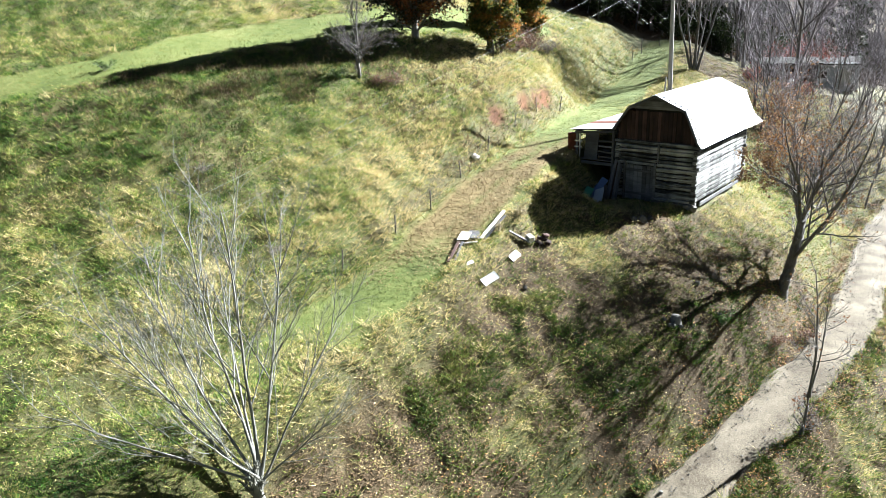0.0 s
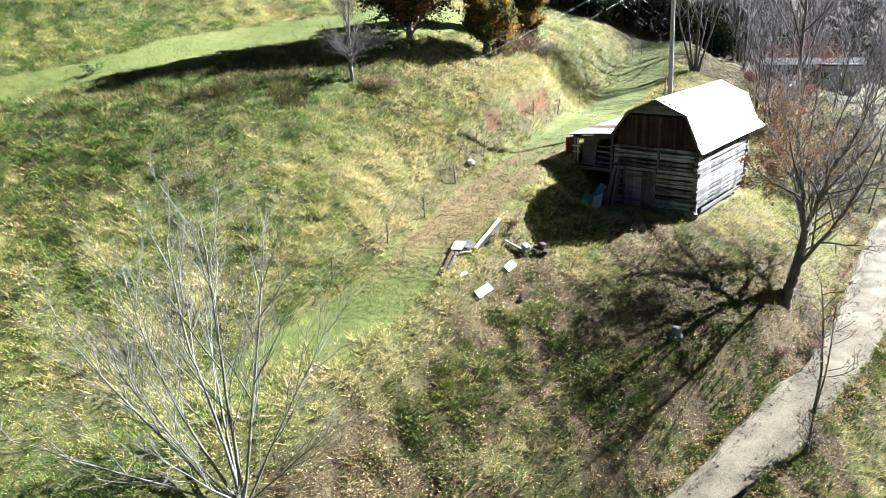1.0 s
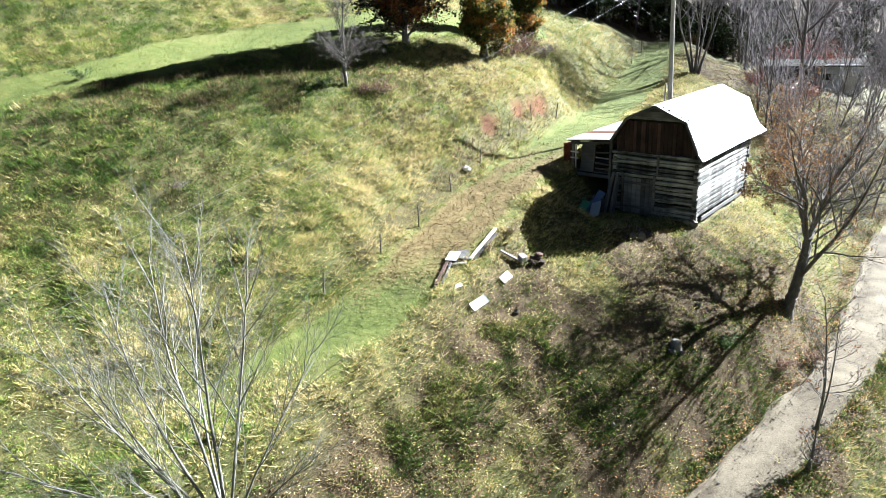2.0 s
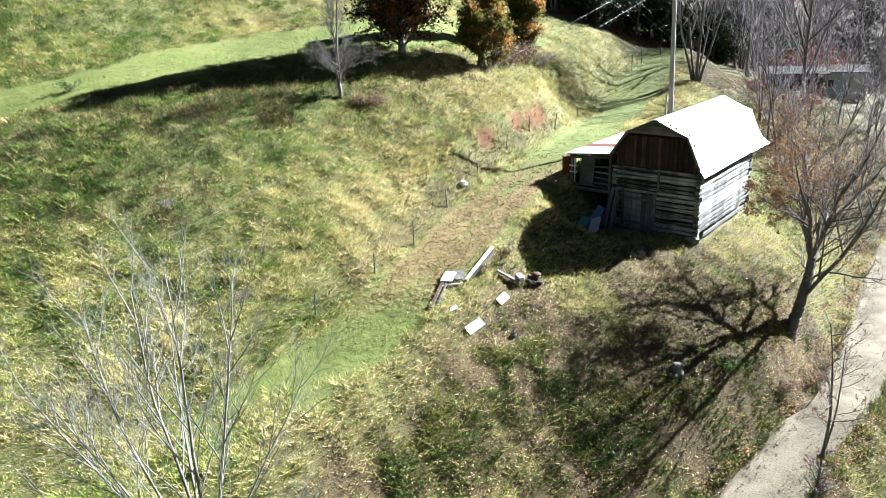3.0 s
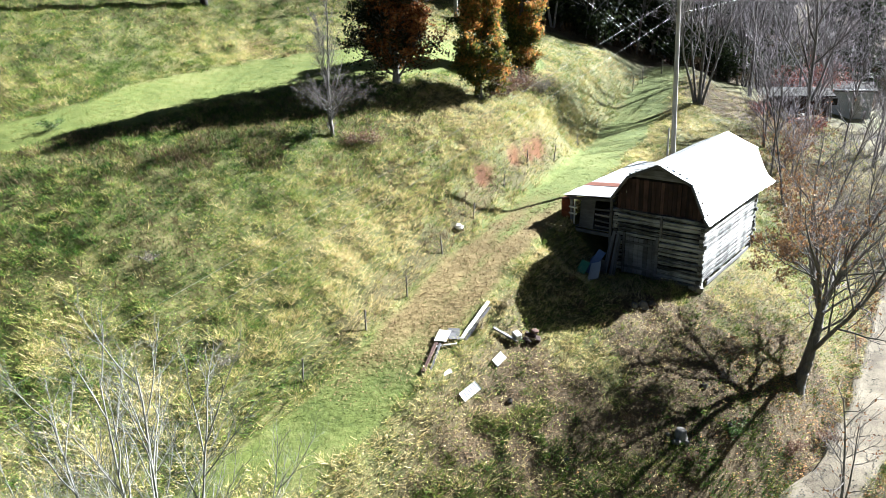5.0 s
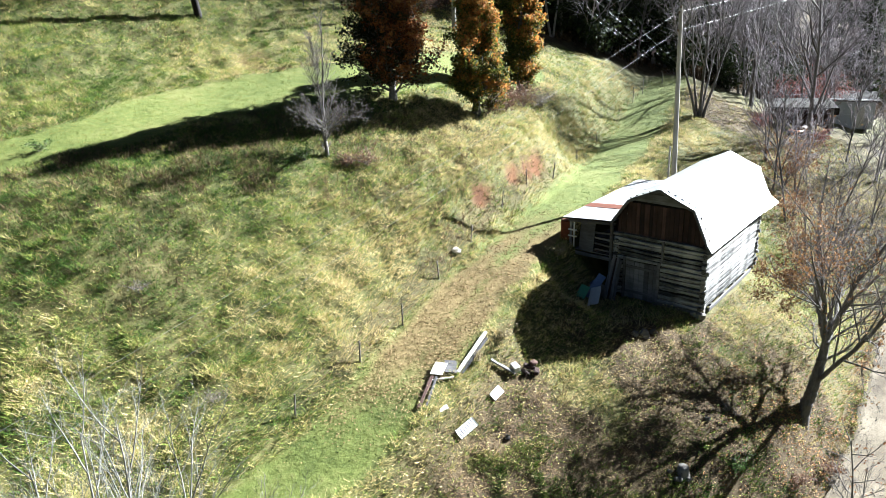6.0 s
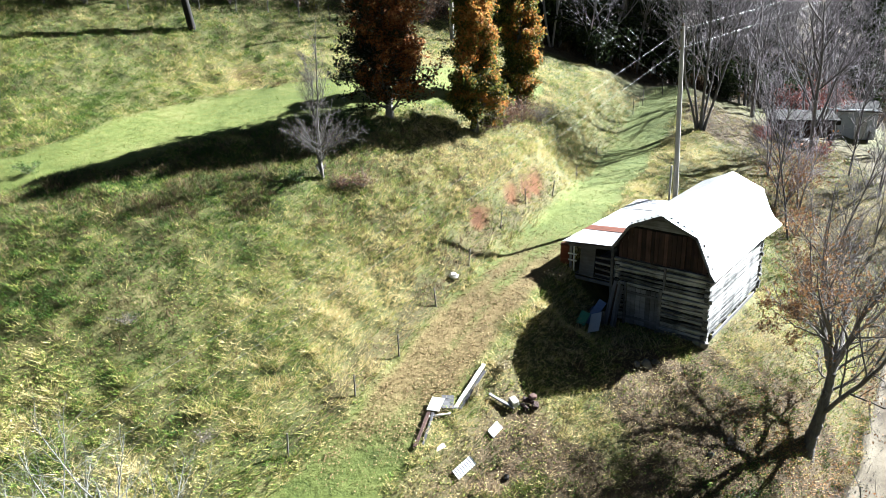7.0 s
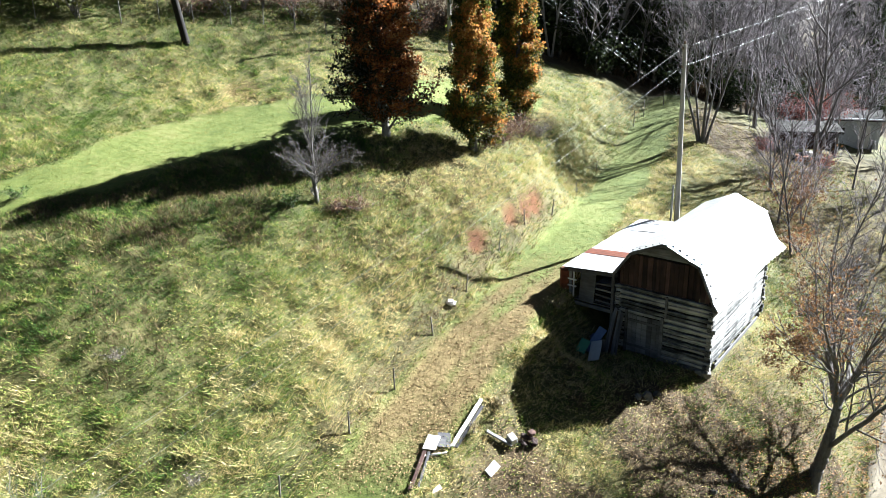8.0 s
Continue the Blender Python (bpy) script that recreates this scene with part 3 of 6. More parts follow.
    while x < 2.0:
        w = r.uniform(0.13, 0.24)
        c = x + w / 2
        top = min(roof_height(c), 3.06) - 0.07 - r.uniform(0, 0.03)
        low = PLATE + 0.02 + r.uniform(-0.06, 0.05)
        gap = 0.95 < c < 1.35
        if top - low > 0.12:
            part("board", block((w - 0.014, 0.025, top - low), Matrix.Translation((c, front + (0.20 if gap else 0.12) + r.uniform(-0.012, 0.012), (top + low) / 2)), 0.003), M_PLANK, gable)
        x += w
    for k in range(5):
        z = 3.1 + 0.125 * k
        half = (3.74 - z) / 0.64 * 1.45
        if half > 0.1:
            part("siding_board", block((2 * half, 0.022, 0.135), Matrix.Translation((0, front + 0.02 - 0.006 * k, z + 0.06)) @ pose(0, 0, 0, 8), 0.003), M_GREYPLANK, gable, "grey level siding under the ridge")
    # roof: sheets on each slope, rake boards, rafters' ends
    slopes = (("upper_right_slope", APEX, BREAK), ("lower_right_slope", BREAK, EAVE_R), ("upper_left_slope", APEX, (-BREAK[0], BREAK[1])), ("lower_left_slope", (-BREAK[0], BREAK[1]), EAVE_L))
    for name, p, q in slopes:
        mid = Vector(((p[0] + q[0]) / 2, ROOF_LONG / 2, (p[1] + q[1]) / 2))
        long = math.hypot(q[0] - p[0], q[1] - p[1])
        turn = math.degrees(math.atan2(-(q[1] - p[1]), q[0] - p[0]))
        deck = part(name, block((long - 0.03, ROOF_LONG - 0.2, 0.02), Matrix.Translation(mid) @ pose(0, 0, 0, 0, turn) @ Matrix.Translation((0, 0, -0.035 if q[0] > p[0] else 0.035))), M_PLANK, barn)
        lower = "lower" in name
        y = 0.0
        while y < ROOF_LONG - 0.2:
            w = min(0.66, ROOF_LONG - y)
            over = 0.05
            qq = (q[0] + (q[0] - p[0]) / long * over, q[1] + (q[1] - p[1]) / long * over)
            late = max(0, (y - 5.5) / 3.0)
            part("roof_sheet", tin_sheet(p, qq, y, y + w + 0.04, r, 0.012 + (0 if lower else 0.03) + 0.0015 * (int(y / 0.66) % 2), 0.01, (0.08 + 0.22 * late) if name == "lower_right_slope" else 0.0), M_TIN, deck)
            y += 0.66
    part("ridge_cap", tin_sheet((-0.2, 3.72), (0.1, 3.75), 0.0, ROOF_LONG, r, 0.05), M_TIN, barn)
    for p, q in ((APEX, BREAK), (BREAK, EAVE_R), (APEX, (-BREAK[0], BREAK[1])), ((-BREAK[0], BREAK[1]), EAVE_L)):
        mid = Vector(((p[0] + q[0]) / 2, 0.04, (p[1] + q[1]) / 2 - 0.05))
        turn = math.degrees(math.atan2(-(q[1] - p[1]), q[0] - p[0]))
        part("rake_board", block((math.hypot(q[0] - p[0], q[1] - p[1]) + 0.06, 0.04, 0.11), mid and Matrix.Translation(mid) @ pose(0, 0, 0, 0, turn), 0.005), M_GREYPLANK, barn)
    # Dark strip added for the shaded gap under the upper sheets' lip.
    part("break_flashing", block((0.035, ROOF_LONG - 0.3, 0.03), Matrix.Translation((BREAK[0] + 0.03, ROOF_LONG / 2, BREAK[1] + 0.02)), 0.004, 0.004, 12, r), M_DARK, barn, "dark strip standing in for the shaded gap where the roof breaks")
    part("eave_beam", block((0.14, ROOF_LONG - 0.5, 0.14), Matrix.Translation((WALL_R - 0.14, ROOF_LONG / 2, PLATE + 0.1)), 0.02), M_PLANK, barn)
    # stones under the sills
    for a in (0.03, 0.2, 0.43, 0.61, 0.83, 0.98):
        part("sill_stone", block((r.uniform(0.3, 0.45), r.uniform(0.2, 0.3), 0.16), Matrix.Translation((WALL_R - 0.1, front + a * WALL_LONG, SILL - 0.12)) @ pose(0, 0, 0, r.uniform(-6, 6), r.uniform(-6, 6), 90 + r.uniform(-12, 12)), 0.04, 0.02, 0, r), M_STONE, barn)
    part("sill_board", block((0.06, WALL_LONG * 0.8, 0.2), Matrix.Translation((WALL_R + 0.06, front + WALL_LONG * 0.5, SILL - 0.06)) @ pose(0, 0, 0, 0, 8), 0.01), M_GREYPLANK, barn)
    for k in range(8):
        part("sill_stone", block((r.uniform(0.3, 0.5), r.uniform(0.25, 0.35), r.uniform(0.2, 0.35)), Matrix.Translation((0.1 + k * 0.27, front + 0.05, SILL - 0.12)) @ pose(0, 0, 0, r.uniform(-10, 10), r.uniform(-10, 10), r.uniform(0, 90)), 0.05, 0.03, 0, r), M_STONE, barn)
    build_lean_to(barn, r)
    return barn


def build_lean_to(barn, r):
    x0, x1, z0, z1, long = -2.1, -4.5, 2.05, 1.83, 7.6
    shed = part("lean_to_roof", block((2.3, long - 0.1, 0.025), Matrix.Translation(((x0 + x1) / 2, 0.13 + long / 2, (z0 + z1) / 2 - 0.04)) @ pose(0, 0, 0, 0, -5.2)), M_PLANK, barn, "low shed roof of streaked tin")
    y = 0.1
    k = 0
    while y < long:
        part("roof_sheet", tin_sheet((x0 + 0.05, z0), (x1 - 0.06, z1), y, y + 0.70, r, 0.012 + 0.010 * (k % 2) + r.uniform(0, 0.006)), M_RUST if k == 3 else M_OLDTIN, shed)
        y += 0.66
        k += 1
    for y in (0.35, 2.6, 5.0, 7.3):
        part("shed_post", block((0.11, 0.11, 2.9), Matrix.Translation((-4.25, y, 0.38)), 0.012), M_GREYPLANK, barn)
    part("shed_post", block((0.12, 0.12, 3.0), Matrix.Translation((-2.16, 0.2, 0.45)), 0.015), M_GREYPLANK, barn)
    part("shed_beam", block((0.1, long - 0.2, 0.14), Matrix.Translation((-4.25, 0.13 + long / 2, 1.74)), 0.01), M_GREYPLANK, barn)
    part("shed_beam", block((2.3, 0.08, 0.13), Matrix.Translation((-3.2, 0.3, 1.78)) @ pose(0, 0, 0, 0, -5.0), 0.01), M_GREYPLANK, barn)
    deck = part("shed_floor", block((2.25, long - 0.6, 0.06), Matrix.Translation((-3.2, 0.3 + long / 2, 0.3))), M_DARK, barn, "raised plank floor of the lean-to")
    for k in range(24):
        part("plank", block((2.25 + r.uniform(-0.08, 0.12), 0.15, 0.04), Matrix.Translation((-3.2, 0.4 + k * 0.165, 0.352 + r.uniform(-0.004, 0.004))), 0.004), M_GREYPLANK, deck)
    part("floor_beam", block((2.4, 0.1, 0.16), Matrix.Translation((-3.2, 0.3, 0.2)), 0.01), M_GREYPLANK, barn)
    for z, m in ((0.95, M_WHITE), (1.25, M_WHITE)):
        part("rail", block((0.42, 0.05, 0.07), Matrix.Translation((-4.15, 0.3, z)), 0.005), m, barn, "white-painted rail stub")
    part("white_post", block((0.06, 0.06, 1.3), Matrix.Translation((-4.1, 0.36, 1.05)), 0.006), M_WHITE, barn, "white-painted upright")
    part("shed_panel", block((0.72, 0.025, 1.36), Matrix.Translation((-3.38, 0.26, 1.05)) @ pose(0, 0, 0, -3, 2.5), 0.003), M_GREYPLANK, barn, "grey plywood panel closing part of the lean-to")
    for z in (0.55, 0.8, 1.08, 1.35):
        part("rail", block((0.8, 0.03, 0.09), Matrix.Translation((-2.6, 0.3, z)) @ pose(0, 0, 0, 0, r.uniform(-4, 4)), 0.004), M_GREYPLANK, barn)
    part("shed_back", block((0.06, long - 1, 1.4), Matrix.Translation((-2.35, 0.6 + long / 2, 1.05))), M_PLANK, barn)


build_barn()


# ---- poles and wires ----
def wire(a, b, sag, radius, parent, name="wire"):
    a, b = Vector(a), Vector(b)
    n = 40
    t = Tubes()
    pts = [a.lerp(b, k / n) - Vector((0, 0, 4 * sag * (k / n) * (1 - k / n))) for k in range(n + 1)]
    t.add([tuple(p) for p in pts], [radius] * (n + 1), 5)
    return t.make(name, M_WIRE, parent)


def round_pole(name, base, top, r0, r1, material, parent, sides=12):
    t = Tubes()
    base, top = np.array(base, float), np.array(top, float)
    s = np.linspace(0, 1, 9)
    t.add(base + s[:, None] * (top - base), r0 + (r1 - r0) * s, sides)
    t.add(np.array([top - (top - base) * 0.001, top + (top - base) * 0.002]), [r1, 0.002], sides)
    return t.make(name, material, parent)


def build_utility_pole():
    base = on_land(12.3, 43.75)
    top = Vector((11.95, 43.85, 10.5))
    pole = thing("utility_pole", Matrix.Translation(base), "silvered wooden utility pole behind the barn carrying two wires", "utility pole")
    rel = top - base
    round_pole("post", (0, 0, -0.5), rel, 0.155, 0.10, M_POLE, pole)
    for k, dz in ((0, -0.18), (1, -1.05)):
        t = Tubes()
        t.add([(rel.x, rel.y, rel.z + dz), (rel.x - 0.09, rel.y - 0.07, rel.z + dz)], [0.03, 0.03], 8)
        t.add([(rel.x - 0.09, rel.y - 0.07, rel.z + dz - 0.05), (rel.x - 0.09, rel.y - 0.07, rel.z + dz + 0.02), (rel.x - 0.09, rel.y - 0.07, rel.z + dz + 0.07)], [0.05, 0.06, 0.035], 8)
        t.make("insulator", M_GLASSY, pole)
    t = Tubes()
    t.add([(rel.x, rel.y, rel.z - 0.02), (rel.x, rel.y, rel.z + 0.10), (rel.x, rel.y, rel.z + 0.16)], [0.05, 0.06, 0.03], 8)
    t.make("pole_top_pin", M_GLASSY, pole)
    for dz, far in ((-0.15, (-24.0, 6.5, -2.4)), (-1.05, (-24.0, 5.0, -3.2))):
        a = Vector((rel.x - 0.1, rel.y - 0.05, rel.z + dz))
        wire(a, Vector(far) - base, 0.55, 0.0035, pole)
        wire(a, Vector((39.5, 77.0, 13.6 + dz)) - base, 0.25, 0.004, pole)
    stub = thing("pole_stub", Matrix.Translation(on_land(11.75, 43.2)), "short weathered service post beside the utility pole", "post")
    round_pole("post", (0, 0, -0.4), (0, 0, 3.4), 0.06, 0.05, M_POLE, stub, 8)
    return pole


def build_dark_pole():
    base = on_land(-15.85, 53.6)
    pole = thing("utility_pole", Matrix.Translation(base), "dark creosoted utility pole leaning on the hilltop pasture", "utility pole")
    round_pole("post", (0, 0, -0.5), (-1.35, 0.1, 9.6), 0.25, 0.17, M_TARPOLE, pole)
    part("pole_tag", block((0.2, 0.02, 0.13), Matrix.Translation((-0.42, -0.26, 3.1)), 0.004), M_WHITE, pole, "small pale tag")
    arm = part("crossarm", block((2.2, 0.1, 0.12), Matrix.Translation((-1.28, 0.0, 9.1)) @ pose(0, 0, 0, 0, 0, 60), 0.01), M_TARPOLE, pole)
    for k in (-0.9, 0.0, 0.9):
        wire(Vector((-1.28 + k * 0.5, k * 0.87, 9.25)), Vector((-60.0, 20.0 + k, 16.0)) - base, 1.2, 0.009, pole)
    return pole


def build_far_line():
    """The line that crosses in front of the wood, from a tall pole on the hill to one beyond the lane."""
    high, low = Vector((6.3, 63.5, 13.7)), Vector((18.2, 68.5, 5.0))
    run = low - high
    top = high - run * 0.5
    foot = on_land(top.x, top.y)
    pole = thing("utility_pole", Matrix.Translation(foot), "tall wooden pole at the wood's edge holding four wires", "utility pole")
    round_pole("post", (0, 0, -0.5), top - foot + Vector((0, 0, 0.6)), 0.17, 0.11, M_POLE, pole)
    for dx, dz in ((0.0, 0.0), (0.5, -0.9), (1.3, 0.5), (2.4, 0.9)):
        wire(top - foot + Vector((dx, 0, dz)), low - foot + run * 0.25 + Vector((dx * 0.3, 0, dz * 0.3)), 0.3, 0.0035, pole)


build_utility_pole()
build_dark_pole()
build_far_line()


# ---- trees ----
def grow(lists, p, d, length, radius, level, cfg, rng, end=0.28):
    """One branch and, from it, its own branches. cfg has a row for each level: segments, wander, lift, children, first, angle, ratio, thin."""
    seg, wander, lift, kids, first, angle, ratio, thin, *rest = cfg[level]
    taper = rest[0] if rest else 0.55
    pts, dirs = [np.array(p, float)], [np.array(d, float)]
    for _ in range(seg):
        nd = dirs[-1] + rng.normal(0, wander, 3) + np.array([0, 0, lift])
        nd /= np.linalg.norm(nd)
        pts.append(pts[-1] + nd * length / seg)
        dirs.append(nd)
    s = np.linspace(0, 1, seg + 1)
    radii = radius * (1 - (1 - end) * s)
    lists[level].append((np.array(pts), radii))
    if level + 1 < len(cfg):
        n = max(1, int(round(kids * rng.uniform(0.85, 1.15))))
        spin = rng.uniform(0, 6.3)
        for k in range(n):
            u = first + (1 - first) * (k + rng.uniform(0.1, 0.9)) / n
            i = min(int(u * seg), seg - 1)
            f = u * seg - i
            q = pts[i] * (1 - f) + pts[i + 1] * f
            ax = dirs[i + 1]
            side = np.cross(ax, [0.31, 0.17, 0.93])
            side /= np.linalg.norm(side) + 1e-9
            other = np.cross(ax, side)
            spin += 2.4 + rng.normal(0, 0.5)
            out = np.cos(spin) * side + np.sin(spin) * other
            a = radians(angle) * rng.uniform(0.7, 1.25)
            nd = np.cos(a) * ax + np.sin(a) * out
            grow(lists, q, nd / np.linalg.norm(nd), length * ratio * rng.uniform(0.75, 1.15) * (1.15 - taper * (u - first) / (1 - first + 1e-6)), min(radius * thin, radii[i]) * rng.uniform(0.8, 1.05), level + 1, cfg, rng)


def leaf_quads(centres, size, rng, flat=0.0):
    """Small leaves, folded along the middle so that each has two faces, turned at random."""
    n = len(centres)
    a = rng.normal(0, 1, (n, 3))
    a[:, 2] *= 1 - flat
    a /= np.linalg.norm(a, axis=1, keepdims=True) + 1e-9
    b = rng.normal(0, 1, (n, 3))
    b[:, 2] *= 1 - flat
    b -= (a * b).sum(1, keepdims=True) * a
    b /= np.linalg.norm(b, axis=1, keepdims=True) + 1e-9
    c = np.cross(a, b)
    s = size * rng.uniform(0.6, 1.3, (n, 1))
    v = np.stack([centres - a * s * 0.6, centres + b * s * 0.32 + c * s * 0.1, centres + a * s * 0.6, centres - b * s * 0.32 + c * s * 0.1], 1)
    return v.reshape(-1, 3), np.arange(4 * n).reshape(n, 4)


def add_tree(name, base, stems, cfg, label, bark, twig, seed, leaf=None, sides=(10, 7, 5, 3, 3), group="", fine=0.0035):
    """stems: rows of offset, direction, length, radius. leaf: material, how many, size, and a rule that tells how likely a place is to keep leaves."""
    rng = np.random.default_rng(seed)
    tree = thing(name, Matrix.Translation(base), label, "tree", group)
    lists = [[] for _ in cfg]
    trunk, twigs = Tubes(), Tubes()
    for off, d, length, radius, *rest in stems:
        grow(lists, off, np.array(d, float) / np.linalg.norm(d), length, radius, 0, cfg, rng, *rest)
    for pts, radii in lists[0]:
        radii = radii.copy()
        radii[0] *= 1.5
        trunk.add(pts, radii, sides[0])
    trunk.make("trunk", bark, tree)
    for pts, radii in lists[1]:
        t = Tubes()
        t.add(pts, radii, sides[1])
        t.make("limb", bark, tree)
    for lev in range(2, len(cfg)):
        for pts, radii in lists[lev]:
            twigs.add(pts, np.maximum(radii, fine), sides[lev])
    if twigs.count:
        twigs.make("branch_canopy", twig, tree)["kind"] = "stuff"
    if leaf:
        material, count, size, keep = leaf
        tips = np.concatenate([p[1:] for p, _ in lists[-1]])
        pick = tips[rng.integers(0, len(tips), count * 3)]
        pick = pick + rng.normal(0, size * 0.8, pick.shape)
        pick = pick[rng.random(len(pick)) < keep(pick)][:count]
        v, f = leaf_quads(pick, size, rng)
        # Tone rises with height and +x: leaves turning, plus a painted sunlit side.
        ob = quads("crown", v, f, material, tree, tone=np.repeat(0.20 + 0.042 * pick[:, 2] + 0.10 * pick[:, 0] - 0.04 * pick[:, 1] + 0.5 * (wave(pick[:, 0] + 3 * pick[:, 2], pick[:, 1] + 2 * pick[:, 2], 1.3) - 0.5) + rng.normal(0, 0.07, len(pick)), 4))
        ob["kind"] = "stuff"
    return tree


def build_big_tree():
    """A trunk that forks twice, each main limb laid by hand; smaller branches and twigs grow from the limbs."""
    rng = np.random.default_rng(3)
    tree = thing("bare_tree", Matrix.Translation(on_land(14.25, 30.55)), "tall grey autumn tree with spreading limbs and few brown leaves", "tree")
    trunk_line = [(-0.4, -0.05, -1.3, 0.62), (-0.2, 0.0, -0.4, 0.40), (-0.08, 0.0, 0.1, 0.29), (0.04, 0.0, 0.6, 0.235), (0.16, 0.0, 1.1, 0.215), (0.3, 0.0, 1.75, 0.205), (0.43, 0.03, 2.5, 0.17), (0.55, 0.05, 3.3, 0.15)]
    limb_lines = [
        [(0.28, 0.0, 1.5, 0.12), (0.75, 0.6, 1.95, 0.105), (1.3, 1.5, 2.5, 0.09), (1.8, 2.3, 3.3, 0.07), (2.3, 2.9, 4.5, 0.05), (2.9, 3.4, 6.2, 0.012)],
        [(0.48, 0.05, 2.95, 0.115), (1.1, 0.9, 3.4, 0.10), (1.9, 2.2, 3.95, 0.08), (2.7, 3.5, 4.5, 0.06), (3.5, 4.4, 5.2, 0.04), (4.4, 5.2, 6.4, 0.012)],
        [(0.55, 0.05, 3.2, 0.15), (0.65, 0.7, 3.9, 0.13), (0.8, 1.6, 4.8, 0.105), (0.95, 2.3, 6.0, 0.08), (1.1, 2.8, 7.4, 0.055), (1.3, 3.1, 9.8, 0.012)],
        [(0.6, 0.1, 3.4, 0.095), (1.0, 0.0, 4.6, 0.085), (1.3, -0.3, 6.0, 0.065), (1.8, -0.7, 7.4, 0.045), (2.3, -1.0, 9.4, 0.012)],
        [(0.5, 0.05, 3.15, 0.10), (0.4, 0.03, 4.1, 0.085), (0.3, -0.05, 4.8, 0.075), (0.0, -0.3, 5.6, 0.06), (-0.5, -0.7, 6.5, 0.04), (-1.1, -1.1, 8.0, 0.012)],
        [(0.33, 0.0, 4.6, 0.055), (0.36, 0.4, 6.0, 0.048), (0.25, 0.8, 7.4, 0.034), (0.3, 1.2, 9.2, 0.012)],
        [(0.3, -0.05, 4.7, 0.036), (-0.4, -0.3, 5.2, 0.030), (-1.3, -0.5, 5.7, 0.020), (-2.2, -0.8, 6.5, 0.008)],
        [(0.65, 0.7, 3.9, 0.06), (0.5, 1.2, 5.0, 0.05), (0.3, 1.9, 6.4, 0.036), (0.2, 2.5, 8.4, 0.012)],
        [(0.25, -0.05, 1.6, 0.095), (0.6, -0.8, 2.8, 0.085), (1.0, -1.6, 4.2, 0.068), (1.4, -2.2, 5.9, 0.046), (1.6, -2.8, 8.2, 0.012)],
        [(0.62, 0.05, 3.8, 0.07), (1.2, -0.1, 5.0, 0.06), (2.2, -0.2, 6.4, 0.045), (3.3, -0.3, 8.2, 0.012)],
        [(1.3, 1.5, 2.5, 0.05), (2.2, 1.6, 3.1, 0.042), (3.2, 1.5, 4.2, 0.03), (4.2, 1.5, 5.8, 0.010)],
    ]
    cfg = [(), (7, 0.11, 0.05, 6, 0.15, 40, 0.52, 0.46), (5, 0.13, 0.04, 5, 0.12, 42, 0.52, 0.5), (4, 0.15, 0.03, 3, 0.12, 44, 0.55, 0.55), (3, 0.17, 0.02, 0, 0, 0, 0, 0)]
    lists = [[] for _ in cfg]

    def flowing(line, each=6):
        c = np.array(line, float)
        c = np.concatenate([2 * c[:1] - c[1:2], c, 2 * c[-1:] - c[-2:-1]])
        out = []
        for k in range(1, len(c) - 2):
            for u in np.arange(each) / each:
                a, b, d, e = c[k - 1:k + 3]
                out.append(0.5 * (2 * b + (d - a) * u + (2 * a - 5 * b + 4 * d - e) * u * u + (3 * b - a - 3 * d + e) * u ** 3))
        out = np.array(out + [c[-2]])
        out[:, 0] -= 0.05 * np.clip(out[:, 2], 0, 6)
        return out

    trunk = Tubes()
    f = flowing(trunk_line)
    f[:, :3] += rng.normal(0, 0.012, f[:, :3].shape)
    trunk.add(f[:, :3], f[:, 3] * rng.uniform(0.95, 1.06, len(f)), 14)
    trunk.add([(0.16, -0.05, 2.35), (0.2, -0.1, 2.55), (0.1, -0.14, 2.62)], [0.10, 0.09, 0.05], 8)
    trunk.make("trunk", M_BARK, tree)
    for line in limb_lines:
        f = flowing(line)
        f[1:, :3] += np.cumsum(rng.normal(0, 0.018, f[1:, :3].shape), axis=0)
        t = Tubes()
        t.add(f[:, :3], f[:, 3] * rng.uniform(0.94, 1.05, len(f)), 8)
        t.make("limb", M_BARK, tree)
        long = np.linalg.norm(np.diff(f[:, :3], axis=0), axis=1).sum()
        n, spin = int(3 + 1.1 * long), rng.uniform(0, 6.3)
        for k in range(n):
            u = 0.22 + 0.78 * (k + rng.uniform(0.1, 0.9)) / n
            i = min(int(u * (len(f) - 1)), len(f) - 2)
            ax = f[i + 1, :3] - f[i, :3]
            ax /= np.linalg.norm(ax)
            side = np.cross(ax, (0.31, 0.17, 0.93))
            side /= np.linalg.norm(side)
            spin += 2.4 + rng.normal(0, 0.5)
            out = math.cos(spin) * side + math.sin(spin) * np.cross(ax, side)
            a = radians(42) * rng.uniform(0.7, 1.25)
            grow(lists, f[i, :3], math.cos(a) * ax + math.sin(a) * out, long * 0.42 * rng.uniform(0.7, 1.2) * (1.2 - 0.6 * u), f[i, 3] * 0.55, 1, cfg, rng)
    for pts, radii in lists[1]:
        t = Tubes()
        t.add(pts, np.maximum(radii, 0.006), 5)
        t.make("branch", M_BARK, tree)
    twigs = Tubes()
    for lev in (2, 3, 4):
        for pts, radii in lists[lev]:
            twigs.add(pts, np.maximum(radii, 0.003), 4 if lev == 2 else 3)
    twigs.make("branch_canopy", M_TWIG, tree)["kind"] = "stuff"
    leaf = surface("brown_leaf", [(0.0, (0.056, 0.028, 0.0136)), (0.5, (0.1512, 0.0784, 0.0336)), (1.0, (0.2576, 0.1568, 0.0728))], 0.6, 4, 0.7, 0, 0, vary=0.45, by="island", world_space=True, translucent=0.3, spread=0.2)
    tips = np.concatenate([p[1:] for p, _ in lists[-1]])
